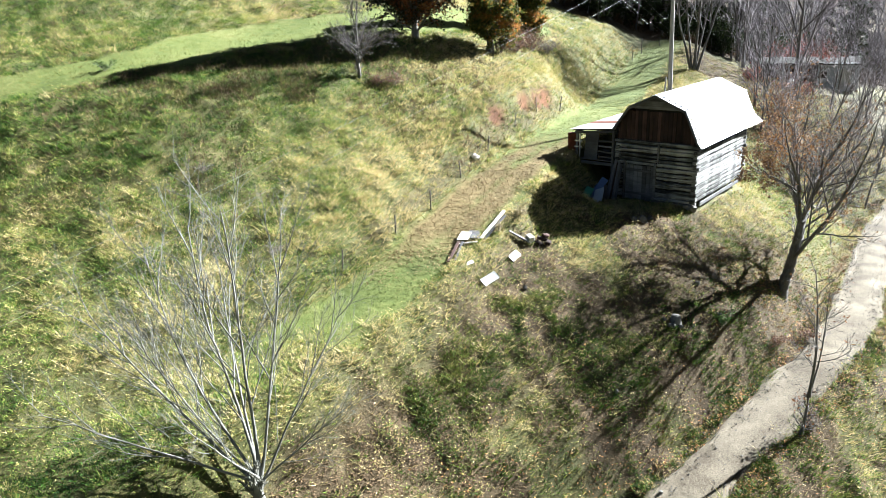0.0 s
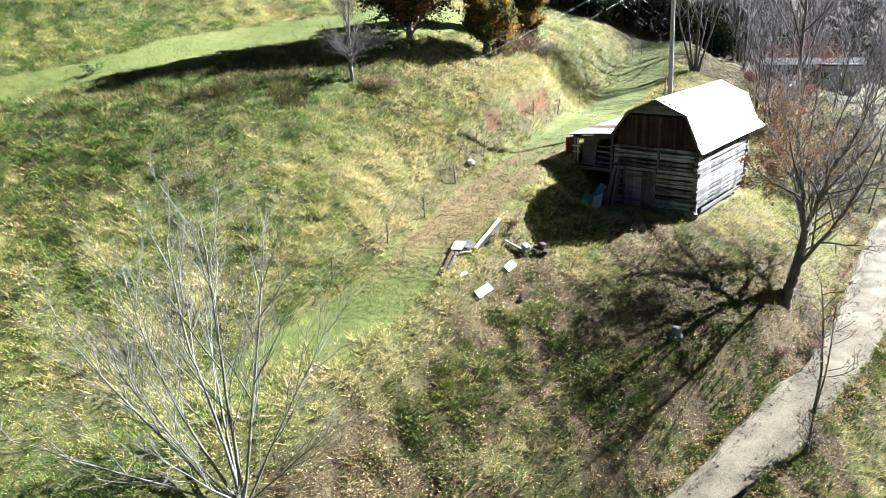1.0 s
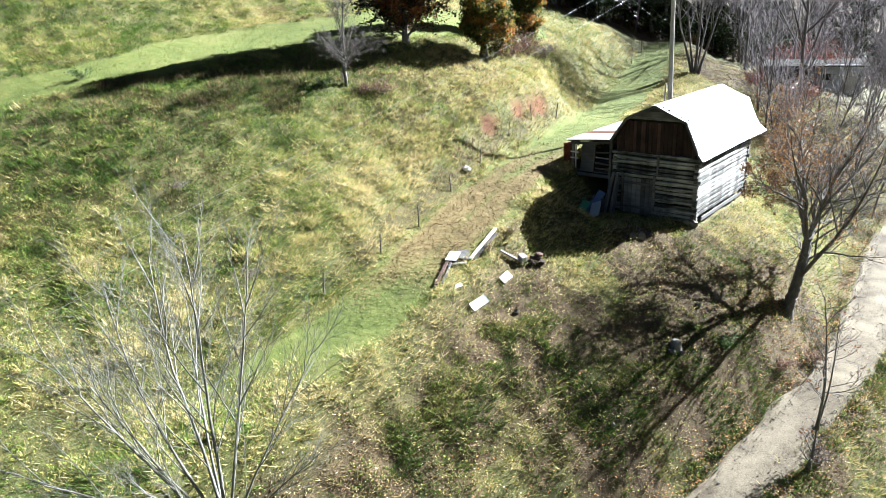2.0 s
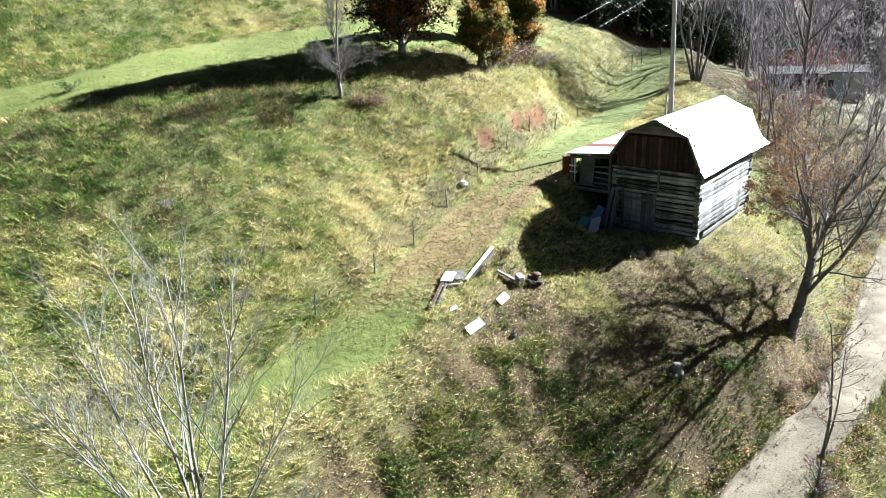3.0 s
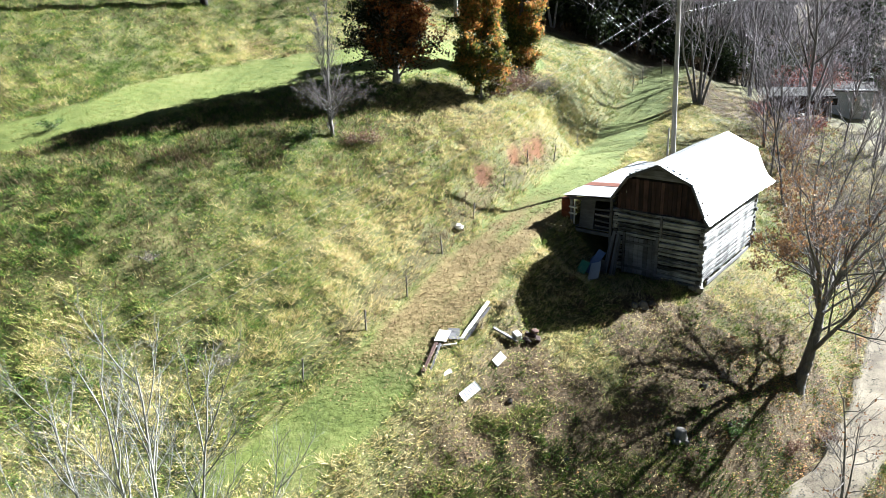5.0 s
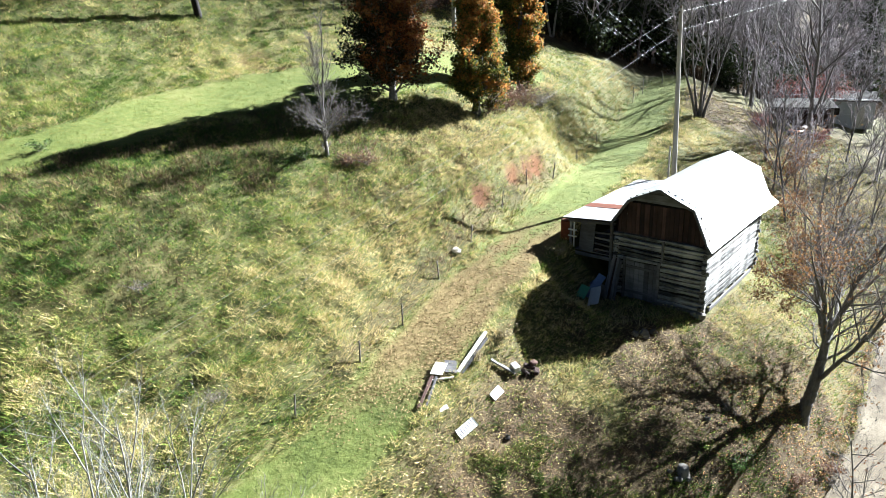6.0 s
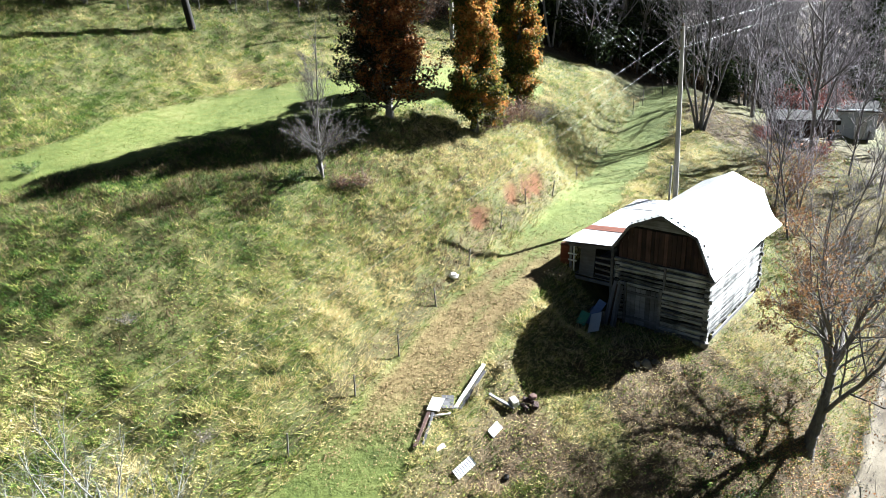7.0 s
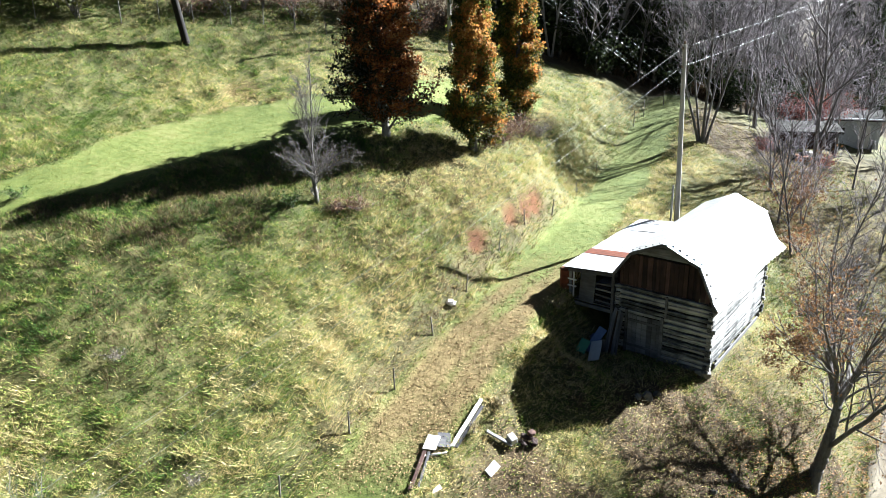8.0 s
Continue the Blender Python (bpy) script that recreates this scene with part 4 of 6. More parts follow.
    pick = tips[rng.integers(0, len(tips), 16000)]
    pick = pick + rng.normal(0, 0.08, pick.shape)
    chance = np.clip(0.55 - 0.3 * pick[:, 0], 0.05, 0.9) * np.clip((9.5 - pick[:, 2]) / 3, 0.05, 1)
    pick = pick[rng.random(len(pick)) < chance][:4500]
    v, fc = leaf_quads(pick, 0.10, rng)
    quads("crown", v, fc, leaf, tree)["kind"] = "stuff"


def build_pale_tree():
    cfg = [(10, 0.04, 0.012, 10, 0.2, 27, 0.44, 0.42), (8, 0.07, 0.03, 7, 0.2, 32, 0.48, 0.5), (6, 0.09, 0.03, 5, 0.15, 34, 0.5, 0.55), (4, 0.1, 0.03, 0, 0, 0, 0, 0)]
    base = on_land(-5.95, 16.75)
    stems = [((0, 0, -0.3), (-0.05, 0.1, 1), 1.4, 0.22)]
    for az, tilt, length, radius in ((192, 62, 5.9, 0.041), (170, 52, 6.8, 0.046), (150, 36, 7.2, 0.048), (120, 20, 7.6, 0.054), (95, 8, 7.6, 0.054), (60, 18, 7.0, 0.048), (35, 34, 5.5, 0.038), (115, 40, 6.2, 0.046), (265, 40, 4.0, 0.033), (10, 52, 3.6, 0.030), (185, 34, 5.6, 0.041)):
        a, t = radians(az), radians(tilt)
        stems.append(((-0.03 + 0.05 * math.cos(a), 0.05 * math.sin(a) + 0.08, 0.55 + 0.05 * (az % 7)), (math.cos(a) * math.sin(t), math.sin(a) * math.sin(t), math.cos(t)), length, radius))
    add_tree("bare_tree", base, stems, cfg, "many-stemmed leafless tree with pale bark and fine twigs", M_PALEBARK, M_PALETWIG, 8, fine=0.0022)


def build_road_tree():
    cfg = [(10, 0.04, 0.02, 12, 0.2, 58, 0.34, 0.36), (6, 0.09, 0.04, 5, 0.15, 42, 0.5, 0.5), (5, 0.12, 0.03, 4, 0.15, 42, 0.5, 0.55), (3, 0.14, 0.02, 0, 0, 0, 0, 0)]
    stems = [((0, 0, -0.3), (0.10, 0.1, 1), 1.9, 0.085), ((0.17, 0.16, 1.5), (0.02, 0.05, 1), 4.8, 0.055), ((0.17, 0.16, 1.5), (0.22, 0.1, 1), 4.0, 0.04)]
    leaf = surface("russet_leaf", [(0.0, (0.056, 0.0224, 0.0112)), (1.0, (0.2016, 0.0952, 0.0392))], 0.6, 4, 0.7, 0, 0, vary=0.45, by="island", world_space=True, translucent=0.3, spread=0.2)
    add_tree("bare_tree", on_land(12.05, 23.05), stems, cfg, "slim young leafless tree on the verge beside the road", M_BARK, M_TWIG, 21, (leaf, 220, 0.09, lambda p: np.full(len(p), 0.6)), fine=0.003)


def build_pear_tree():
    cfg = [(8, 0.05, 0.03, 8, 0.15, 34, 0.36, 0.42), (5, 0.09, 0.06, 5, 0.12, 38, 0.5, 0.5), (4, 0.11, 0.05, 4, 0.1, 38, 0.55, 0.55), (3, 0.1, 0.04, 0, 0, 0, 0, 0)]
    stems = [((0, 0, -0.2), (-0.02, 0, 1), 1.3, 0.10, 0.8), ((0, 0, 1.0), (-0.08, 0, 1), 5.2, 0.05)]
    for k in range(14):                                       # the wide lower crown
        a, t = 2.4 * k, radians(38 + 38 * ((k * 0.37) % 1))
        stems.append(((0.02 * math.cos(a), 0.02 * math.sin(a), 0.75 + 0.06 * k), (math.cos(a) * math.sin(t), math.sin(a) * math.sin(t), math.cos(t)), 1.7 + 0.25 * (k % 3), 0.026))
    for k in range(15):                                       # the narrow upright top
        a, t = 2.4 * k + 1, radians(12 + 1.3 * k)
        stems.append(((-0.08 - 0.012 * k, 0, 1.9 + 0.22 * k), (math.cos(a) * math.sin(t), math.sin(a) * math.sin(t), math.cos(t)), 1.9 - 0.08 * k, 0.016))
    add_tree("bare_tree", on_land(-5.45, 38.5), stems, cfg, "small leafless orchard tree with dense upright grey twigs", M_BARK, M_TWIG, 31, fine=0.003)


def autumn_leaf(name, stops):
    return surface(name, stops, 0.5, 2.0, 0.6, 0, 0, vary=0.3, by="island", world_space=True, tone="tone", translucent=0.45, spread=0.7)


def build_autumn_trees():
    cfg = [(9, 0.02, 0.02, 84, 0.06, 66, 0.27, 0.35, 0.78), (6, 0.07, 0.06, 8, 0.12, 42, 0.5, 0.5), (4, 0.12, 0.03, 0, 0, 0, 0, 0)]
    # Ramps hold the leaf colours and the crown's shaded-to-sunlit change.
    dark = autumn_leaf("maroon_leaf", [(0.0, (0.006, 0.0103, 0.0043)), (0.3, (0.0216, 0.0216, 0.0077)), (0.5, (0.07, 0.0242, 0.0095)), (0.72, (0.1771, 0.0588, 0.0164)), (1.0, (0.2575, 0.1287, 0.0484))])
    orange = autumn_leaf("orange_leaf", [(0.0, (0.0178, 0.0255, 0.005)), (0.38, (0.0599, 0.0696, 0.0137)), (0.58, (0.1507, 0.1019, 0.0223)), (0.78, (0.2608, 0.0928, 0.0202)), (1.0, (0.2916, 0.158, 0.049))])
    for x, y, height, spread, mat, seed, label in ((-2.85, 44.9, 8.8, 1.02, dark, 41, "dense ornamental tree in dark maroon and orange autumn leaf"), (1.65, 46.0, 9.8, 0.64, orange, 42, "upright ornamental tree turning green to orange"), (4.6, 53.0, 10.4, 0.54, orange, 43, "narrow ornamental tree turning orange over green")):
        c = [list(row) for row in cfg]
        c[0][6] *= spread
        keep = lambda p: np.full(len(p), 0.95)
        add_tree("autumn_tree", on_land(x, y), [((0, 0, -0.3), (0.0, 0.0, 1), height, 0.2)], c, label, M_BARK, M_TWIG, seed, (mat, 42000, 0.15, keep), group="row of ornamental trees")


build_big_tree()
build_pale_tree()
build_road_tree()
build_pear_tree()
build_autumn_trees()


# ---- woods, thickets and shrubs ----
def leafy(name, stops, translucent=0.25):
    return surface(name, stops, 0.5, 3.0, 0.65, 0, 0, vary=0.35, by="island", world_space=True, tone="tone", translucent=translucent, spread=0.4)


L_DARK = leafy("wood_shade_leaf", [(0.0, (0.0048, 0.0088, 0.004)), (0.5, (0.0144, 0.0216, 0.008)), (1.0, (0.036, 0.0456, 0.0168))])
L_OLIVE = leafy("olive_leaf", [(0.0, (0.0096, 0.0144, 0.004)), (0.5, (0.0432, 0.048, 0.012)), (1.0, (0.1152, 0.1008, 0.0288))])
L_RED = leafy("crimson_leaf", [(0.0, (0.06, 0.02, 0.018)), (0.5, (0.18, 0.056, 0.048)), (1.0, (0.29, 0.125, 0.105))])
L_BROWN = leafy("dead_weed", [(0.0, (0.0288, 0.0144, 0.0096)), (0.5, (0.096, 0.0528, 0.0336)), (1.0, (0.1824, 0.1152, 0.0768))])
L_ORANGE = leafy("orange_brown_leaf", [(0.0, (0.045, 0.022, 0.012)), (0.5, (0.14, 0.062, 0.025)), (1.0, (0.25, 0.13, 0.055))])
L_GREY = leafy("grey_seedhead", [(0.0, (0.0672, 0.0528, 0.0432)), (0.5, (0.1344, 0.1152, 0.096)), (1.0, (0.216, 0.192, 0.1632))])
L_STRAW = leafy("straw_weed", [(0.0, (0.096, 0.072, 0.0336)), (0.5, (0.2016, 0.1632, 0.0864)), (1.0, (0.2976, 0.2544, 0.1536))])
L_GREEN = leafy("weed_leaf", [(0.0, (0.0096, 0.024, 0.0056)), (0.5, (0.0288, 0.0576, 0.0144)), (1.0, (0.0768, 0.1152, 0.0288))])


def wood_tree(seed, height, bark, twig, twigs, spread=1.0):
    """One leafless woodland tree, trunk and limbs in one mesh and twigs in another."""
    rng = np.random.default_rng(seed)
    cfg = [(8, 0.04, 0.02, 12, 0.22, 36, 0.42 * spread, 0.42), (5, 0.08, 0.05, 6, 0.15, 36, 0.5, 0.5), (4, 0.1, 0.04, twigs, 0.1, 38, 0.55, 0.5), (2, 0.12, 0.03, 0, 0, 0, 0, 0)]
    lists = [[] for _ in cfg]
    for k in range(1 + seed % 2):
        lean = rng.normal(0, 0.09 + 0.06 * (seed % 3), 2)
        grow(lists, (0.1 * k, 0.05 * k, -0.4), np.array([lean[0], lean[1], 1.0]) / np.linalg.norm([lean[0], lean[1], 1.0]), height * (1 - 0.12 * k), 0.0085 * height * (1 - 0.2 * k) + 0.015, 0, cfg, rng)
    tree = thing("woodland_tree", Matrix.Translation((0, 0, -500)), "leafless grey woodland tree with ascending twigs", "tree", "bare woodland trees")
    trunk, fine = Tubes(), Tubes()
    for lev, sides in ((0, 8), (1, 5)):
        for pts, radii in lists[lev]:
            trunk.add(pts, radii, sides)
    for lev in (2, 3):
        for pts, radii in lists[lev]:
            fine.add(pts, np.maximum(radii, 0.007), 3)
    trunk.make("trunk", bark, tree)
    fine.make("branch_canopy", twig, tree)["kind"] = "stuff"
    return tree


def plant(kinds, places, rng, lo=0.8, hi=1.2, sink=0.0):
    """Stand trees at the places. The first use of a kind moves the kind itself, the rest are copies."""
    for k, (x, y) in enumerate(places):
        src = kinds[k % len(kinds)]
        s = rng.uniform(lo, hi)
        m = Matrix.Translation(on_land(x, y, -sink)) @ pose(0, 0, 0, 0, 0, rng.uniform(0, 360))
        if src.location.z < -400:
            src.matrix_world = m @ Matrix.Scale(s, 4)
        else:
            made = copy_thing(src, m)
            made.scale = (s, s, s * rng.uniform(0.9, 1.1))


def conifer(seed, height, width, material, label):
    """A dark evergreen: tapering trunk, whorls of drooping boughs and small sprays of needles."""
    rng = np.random.default_rng(seed)
    tree = thing("evergreen_tree", Matrix.Translation((0, 0, -500)), label, "tree", "dark evergreens of the wood")
    trunk, boughs, sprays = Tubes(), Tubes(), []
    trunk.add([(0, 0, -0.4), (0.02, 0, height * 0.5), (0, 0.02, height)], [0.016 * height, 0.01 * height, 0.02], 8)
    for k in range(int(height * 9)):
        s = 0.06 + 0.93 * rng.random() ** 0.9
        reach = width * (1.05 - s) * rng.uniform(0.7, 1.1) + 0.2
        a = rng.uniform(0, 6.3)
        u = np.linspace(0, 1, 5)[:, None]
        pts = np.array([0, 0, s * height]) + u * np.array([math.cos(a), math.sin(a), 0.1]) * reach + u * u * np.array([0, 0, -0.3 * reach])
        boughs.add(pts[::2], np.linspace(0.03, 0.006, 3), 3)
        n = int(10 + 15 * reach)
        f = rng.random((n, 1)) ** 0.7
        q = np.array([0, 0, s * height]) + f * np.array([math.cos(a), math.sin(a), 0.1]) * reach + f * f * np.array([0, 0, -0.3 * reach])
        sprays.append(q + rng.normal(0, 1, (n, 3)) * np.array([0.2, 0.2, 0.1]) * (0.4 + reach * 0.35))
    trunk.make("trunk", M_BARK, tree)
    boughs.make("bough_frame", M_BARK, tree)
    c = np.concatenate(sprays)
    v, fc = leaf_quads(c, 0.4, rng)
    quads("crown", v, fc, material, tree, tone=np.repeat(rng.normal(0.5, 0.1, len(c)), 4))["kind"] = "stuff"
    return tree


def build_woods():
    r = random.Random(4)
    lilac = surface("woodland_twig", [(0.1, (0.065, 0.056, 0.063)), (0.5, (0.13, 0.115, 0.128)), (0.9, (0.20, 0.182, 0.20))], 0.5, 2, 0.85, 0, 0, by="island", vary=0.3, world_space=True, spread=0.4)
    wbark = surface("woodland_bark", [(0.1, (0.034, 0.03, 0.03)), (0.5, (0.092, 0.086, 0.085)), (0.9, (0.17, 0.162, 0.16))], 0.5, 6, 0.9, 0, 0.4, world_space=True)
    kinds = [wood_tree(s, h, wbark, lilac, n, sp) for s, h, n, sp in ((60, 12, 4, 1.0), (61, 13, 3, 1.1), (62, 10, 4, 1.2), (63, 14, 3, 0.9), (64, 9, 4, 1.1), (65, 12, 3, 1.0))]
    places = []
    for k in range(40):                                       # along and behind the far end of the lane
        places.append((r.uniform(2, 34), r.uniform(72, 96)))
    for k in range(58):                                       # the wooded slope beyond the sheds
        places.append((r.uniform(24, 66), r.uniform(66, 104)))
    for k in range(22):                                       # behind the hilltop fence
        places.append((r.uniform(-40, 3), r.uniform(63, 84)))
    for k in range(20):                                       # the slope to the east
        places.append((r.uniform(38, 78), r.uniform(72, 112)))
    for k in range(26):                                       # the upper slope to the east
        places.append((r.uniform(34, 76), r.uniform(88, 112)))
    for k in range(14):                                       # closing the wood behind
        places.append((r.uniform(-60, 90), r.uniform(100, 130)))
    places += [(6.0, 67.6), (8.4, 68.3), (11.3, 69.2), (13.6, 70.0), (16.2, 71.2), (19.0, 72.0)]   # bare trees before the dark evergreens
    plant(kinds, places, r)
    # Evergreens with near-black leaves, added to give the wood its deep shade.
    dark = [conifer(s, h, wd, L_DARK, "near-black evergreen added to fill the wood's deep shade") for s, h, wd in ((90, 13, 2.6), (91, 15, 2.9), (92, 11, 2.4))]
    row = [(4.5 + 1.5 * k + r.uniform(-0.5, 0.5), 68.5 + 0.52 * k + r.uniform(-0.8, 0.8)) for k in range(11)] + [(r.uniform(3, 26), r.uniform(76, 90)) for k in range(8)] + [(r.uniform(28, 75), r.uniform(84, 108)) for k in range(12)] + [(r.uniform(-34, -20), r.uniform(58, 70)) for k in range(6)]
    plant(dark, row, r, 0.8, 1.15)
    # tall clump at the bend of the lane
    cfg = [(9, 0.04, 0.02, 11, 0.3, 34, 0.42, 0.45), (7, 0.08, 0.05, 7, 0.15, 36, 0.5, 0.5), (5, 0.1, 0.04, 6, 0.1, 38, 0.5, 0.5), (3, 0.12, 0.03, 0, 0, 0, 0, 0)]
    stems = [((0, 0, -0.3), (0.02, 0, 1), 11.5, 0.12), ((-0.15, 0.05, -0.3), (-0.3, 0.0, 1), 10.0, 0.10), ((0.15, -0.05, -0.3), (0.28, 0.1, 1), 10.0, 0.10), ((0.1, 0.2, -0.3), (0.12, 0.2, 1), 10.5, 0.09), ((-0.1, 0.2, -0.3), (-0.14, 0.15, 1), 11.0, 0.09)]
    add_tree("bare_tree", on_land(18.0, 58.3), stems, cfg, "tall clump of leafless grey stems beside the mown lane", wbark, lilac, 71, fine=0.006)
    cfg2 = [(8, 0.04, 0.02, 10, 0.25, 34, 0.4, 0.45), (6, 0.08, 0.05, 6, 0.15, 36, 0.5, 0.5), (5, 0.1, 0.04, 5, 0.1, 38, 0.5, 0.5), (3, 0.12, 0.03, 0, 0, 0, 0, 0)]
    add_tree("bare_tree", on_land(25.65, 57.5), [((0, 0, -0.3), (0.04, 0.02, 1), 11.0, 0.17), ((0.1, 0, 2.4), (0.35, 0.1, 1), 8.0, 0.09), ((0, 0, 3.0), (-0.28, 0.1, 1), 7.6, 0.07)], cfg2, "dark-trunked leafless tree beyond the barn", wbark, lilac, 72, fine=0.005)
    # saplings between the barn and the sheds
    young = [wood_tree(s, h, wbark, lilac, n, 0.9) for s, h, n in ((81, 6.5, 4), (82, 7.5, 4), (83, 5.5, 4), (84, 8.0, 4))]
    for ob in young:
        tagged(ob, "slender leafless sapling in the thicket behind the barn", "tree", "thicket saplings")
    spots = [(21.2, 53.6), (20.4, 50.2), (22.0, 50.5), (27.9, 56.2), (29.0, 54.2), (23.2, 47.6), (26.0, 48.6), (28.5, 50.2), (31.0, 56.8), (24.4, 60.2), (30.2, 52.4), (20.0, 46.8), (27.4, 60.5), (33.0, 59.5), (21.5, 44.0), (25.5, 45.2), (29.5, 47.8), (32.0, 51.0), (34.0, 56.0)]
    plant(young, spots, r, 0.75, 1.15)


def add_shrub(name, base, width, height, material, count, size, label, seed, stems=9, stalk=None, category="shrub", group=""):
    """Arching stems with a ragged cloud of small leaves round them."""
    rng = np.random.default_rng(seed)
    shrub = thing(name, Matrix.Translation(base), label, category, group)
    t, tips = Tubes(), []
    for k in range(stems):
        a, lean = rng.uniform(0, 6.3), rng.uniform(0.1, 0.9)
        d = np.array([math.cos(a) * lean * width / height, math.sin(a) * lean * width / height, 1.0])
        s = np.linspace(0, 1, 6)[:, None]
        pts = s * d * height * rng.uniform(0.6, 1.0) / (1 + 0.3 * lean) + np.array([0, 0, -0.05]) + s * s * np.array([d[0], d[1], -0.5]) * 0.25 * height
        pts += rng.normal(0, 0.04 * height, pts.shape) * s
        t.add(pts, np.linspace(0.012 * height, 0.004, 6), 4)
        tips.append(pts[2:])
        for j in range(5):
            q = pts[rng.integers(2, 6)]
            e = q + rng.normal(0, 0.28 * height, 3) * np.array([0.7, 0.7, 0.5]) + np.array([0, 0, 0.12 * height])
            t.add(np.stack([q, (q + e) / 2 + rng.normal(0, 0.03, 3), e]), [0.006, 0.005, 0.003], 3)
            tips.append(np.stack([(q + e) / 2, e]))
    t.make("stem_tangle", stalk or M_TWIG, shrub)
    if count:
        tips = np.concatenate(tips)
        c = tips[rng.integers(0, len(tips), count)] + rng.normal(0, 0.11 * height, (count, 3)) * np.array([1.3, 1.3, 0.8])
        c[:, 2] = np.abs(c[:, 2]) + 0.02
        v, f = leaf_quads(c, size, rng)
        quads("foliage", v, f, material, shrub, tone=np.repeat(rng.normal(0.5, 0.08, count), 4))["kind"] = "stuff"
    return shrub


def build_shrubs():
    r = random.Random(9)
    for k in range(34):                                       # near-black laurels added to darken the wood where deep shade lies
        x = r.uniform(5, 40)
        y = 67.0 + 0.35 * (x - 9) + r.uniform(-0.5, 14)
        add_shrub("evergreen_shrub", on_land(x, y), r.uniform(1.6, 2.8), r.uniform(2.2, 4.2), L_DARK, 700, 0.26, "near-black laurel shrub added to fill the wood's deep shade", 200 + k, 8, M_BARK, group="laurel understorey")
    for k in range(30):                                       # hedge along the hilltop fence
        x = -33 + k * 1.15 + r.uniform(-0.5, 0.5)
        y = 54.0 + (x + 20) * 0.37 + (r.uniform(-0.2, 1.4) if k < 10 else r.uniform(1.0, 3.4))
        mat, lab = ((L_OLIVE, "olive-green leafy hedge shrub beside the hilltop fence") if k < 10 or k % 5 == 1 else (L_BROWN, "brown bramble thicket beside the hilltop fence"))
        add_shrub("hedge_shrub", on_land(x, y), r.uniform(1.3, 2.2), r.uniform(1.8, 3.6) + (1.0 if k < 10 else -0.6), mat, 1500 if k < 10 else 420, 0.16, lab, 300 + k, 12, M_TWIG, group="hilltop hedge")
    for x, y, w, h, mat, n, size, lab in (
        (33.4, 73.2, 2.7, 4.4, L_RED, 2600, 0.17, "crimson burning-bush shrub near the sheds"),
        (31.0, 72.8, 1.8, 3.0, L_RED, 1200, 0.2, "crimson burning-bush shrub near the sheds"),
        (23.0, 59.6, 1.0, 1.3, L_RED, 500, 0.12, "low red shrub at the edge of the yard"),
        (27.4, 59.2, 1.0, 1.2, L_RED, 500, 0.12, "low red shrub at the edge of the yard"),
        (3.4, 48.0, 1.4, 1.5, L_BROWN, 900, 0.10, "reddish-brown dead weeds under the ornamental trees"),
        (4.6, 50.2, 1.6, 1.7, L_BROWN, 900, 0.10, "reddish-brown dead weeds under the ornamental trees"),
        (2.3, 46.4, 0.9, 1.2, L_BROWN, 500, 0.09, "reddish-brown dead weeds under the ornamental trees"),
        (5.8, 51.8, 1.2, 1.3, L_GREY, 600, 0.09, "grey dead weeds under the ornamental trees"),
        (-4.5, 38.0, 0.9, 0.9, L_BROWN, 420, 0.08, "brown weeds round the foot of the orchard tree"),
        (-3.6, 38.5, 1.0, 0.9, L_BROWN, 420, 0.08, "brown weeds round the foot of the orchard tree"),
        (-6.4, 37.7, 0.9, 0.8, L_GREEN, 420, 0.08, "green weeds round the foot of the orchard tree"),
        (21.5, 51.0, 2.2, 3.2, L_ORANGE, 800, 0.13, "tall brush holding orange-brown leaves behind the barn"),
        (23.2, 53.2, 2.4, 3.6, L_ORANGE, 800, 0.13, "tall brush holding orange-brown leaves behind the barn"),
        (20.6, 47.5, 1.8, 2.6, L_ORANGE, 500, 0.12, "tall brush holding orange-brown leaves behind the barn"),
        (-7.35, 25.75, 0.5, 0.5, L_GREY, 160, 0.06, "small dark dead bush in the field"),
        (-11.0, 29.3, 0.6, 0.6, L_GREY, 180, 0.06, "small dark dead bush in the field"),
        (-18.2, 37.1, 0.7, 0.7, L_GREEN, 260, 0.08, "low green bush on the lawn's edge"),
        (5.1, 36.0, 0.7, 0.7, L_STRAW, 350, 0.07, "straw-coloured weeds at the lean-to's corner"),
        (2.2, 29.9, 0.6, 0.55, L_STRAW, 300, 0.07, "straw-coloured weeds among the scrap boards"),
        (1.3, 28.7, 0.5, 0.45, L_STRAW, 260, 0.06, "straw-coloured weeds among the scrap boards"),
        (10.3, 27.0, 0.8, 0.7, L_GREEN, 420, 0.08, "green bramble on the shaded bank"),
        (13.3, 28.4, 0.8, 0.6, L_BROWN, 380, 0.08, "brown brush round the foot of the big tree"),
        (14.9, 29.2, 0.7, 0.6, L_BROWN, 320, 0.08, "brown brush round the foot of the big tree"),
        (15.8, 30.4, 0.6, 0.5, L_STRAW, 260, 0.07, "dry grass tussock beside the big tree"),
        (12.7, 23.5, 0.7, 0.5, L_GREY, 220, 0.06, "grey twiggy brush beside the young tree"),
        (10.6, 29.0, 0.7, 0.35, L_GREY, 160, 0.07, "brush pile of grey sticks on the bank"),
        (8.4, 25.6, 0.6, 0.35, L_BROWN, 160, 0.07, "brown brush beside the stump"),
    ):
        add_shrub("shrub", on_land(x, y), w, h, mat, n, size, lab, int(abs(x * 31 + y * 17)), 10 if h > 0.8 else 7)


build_woods()
build_shrubs()


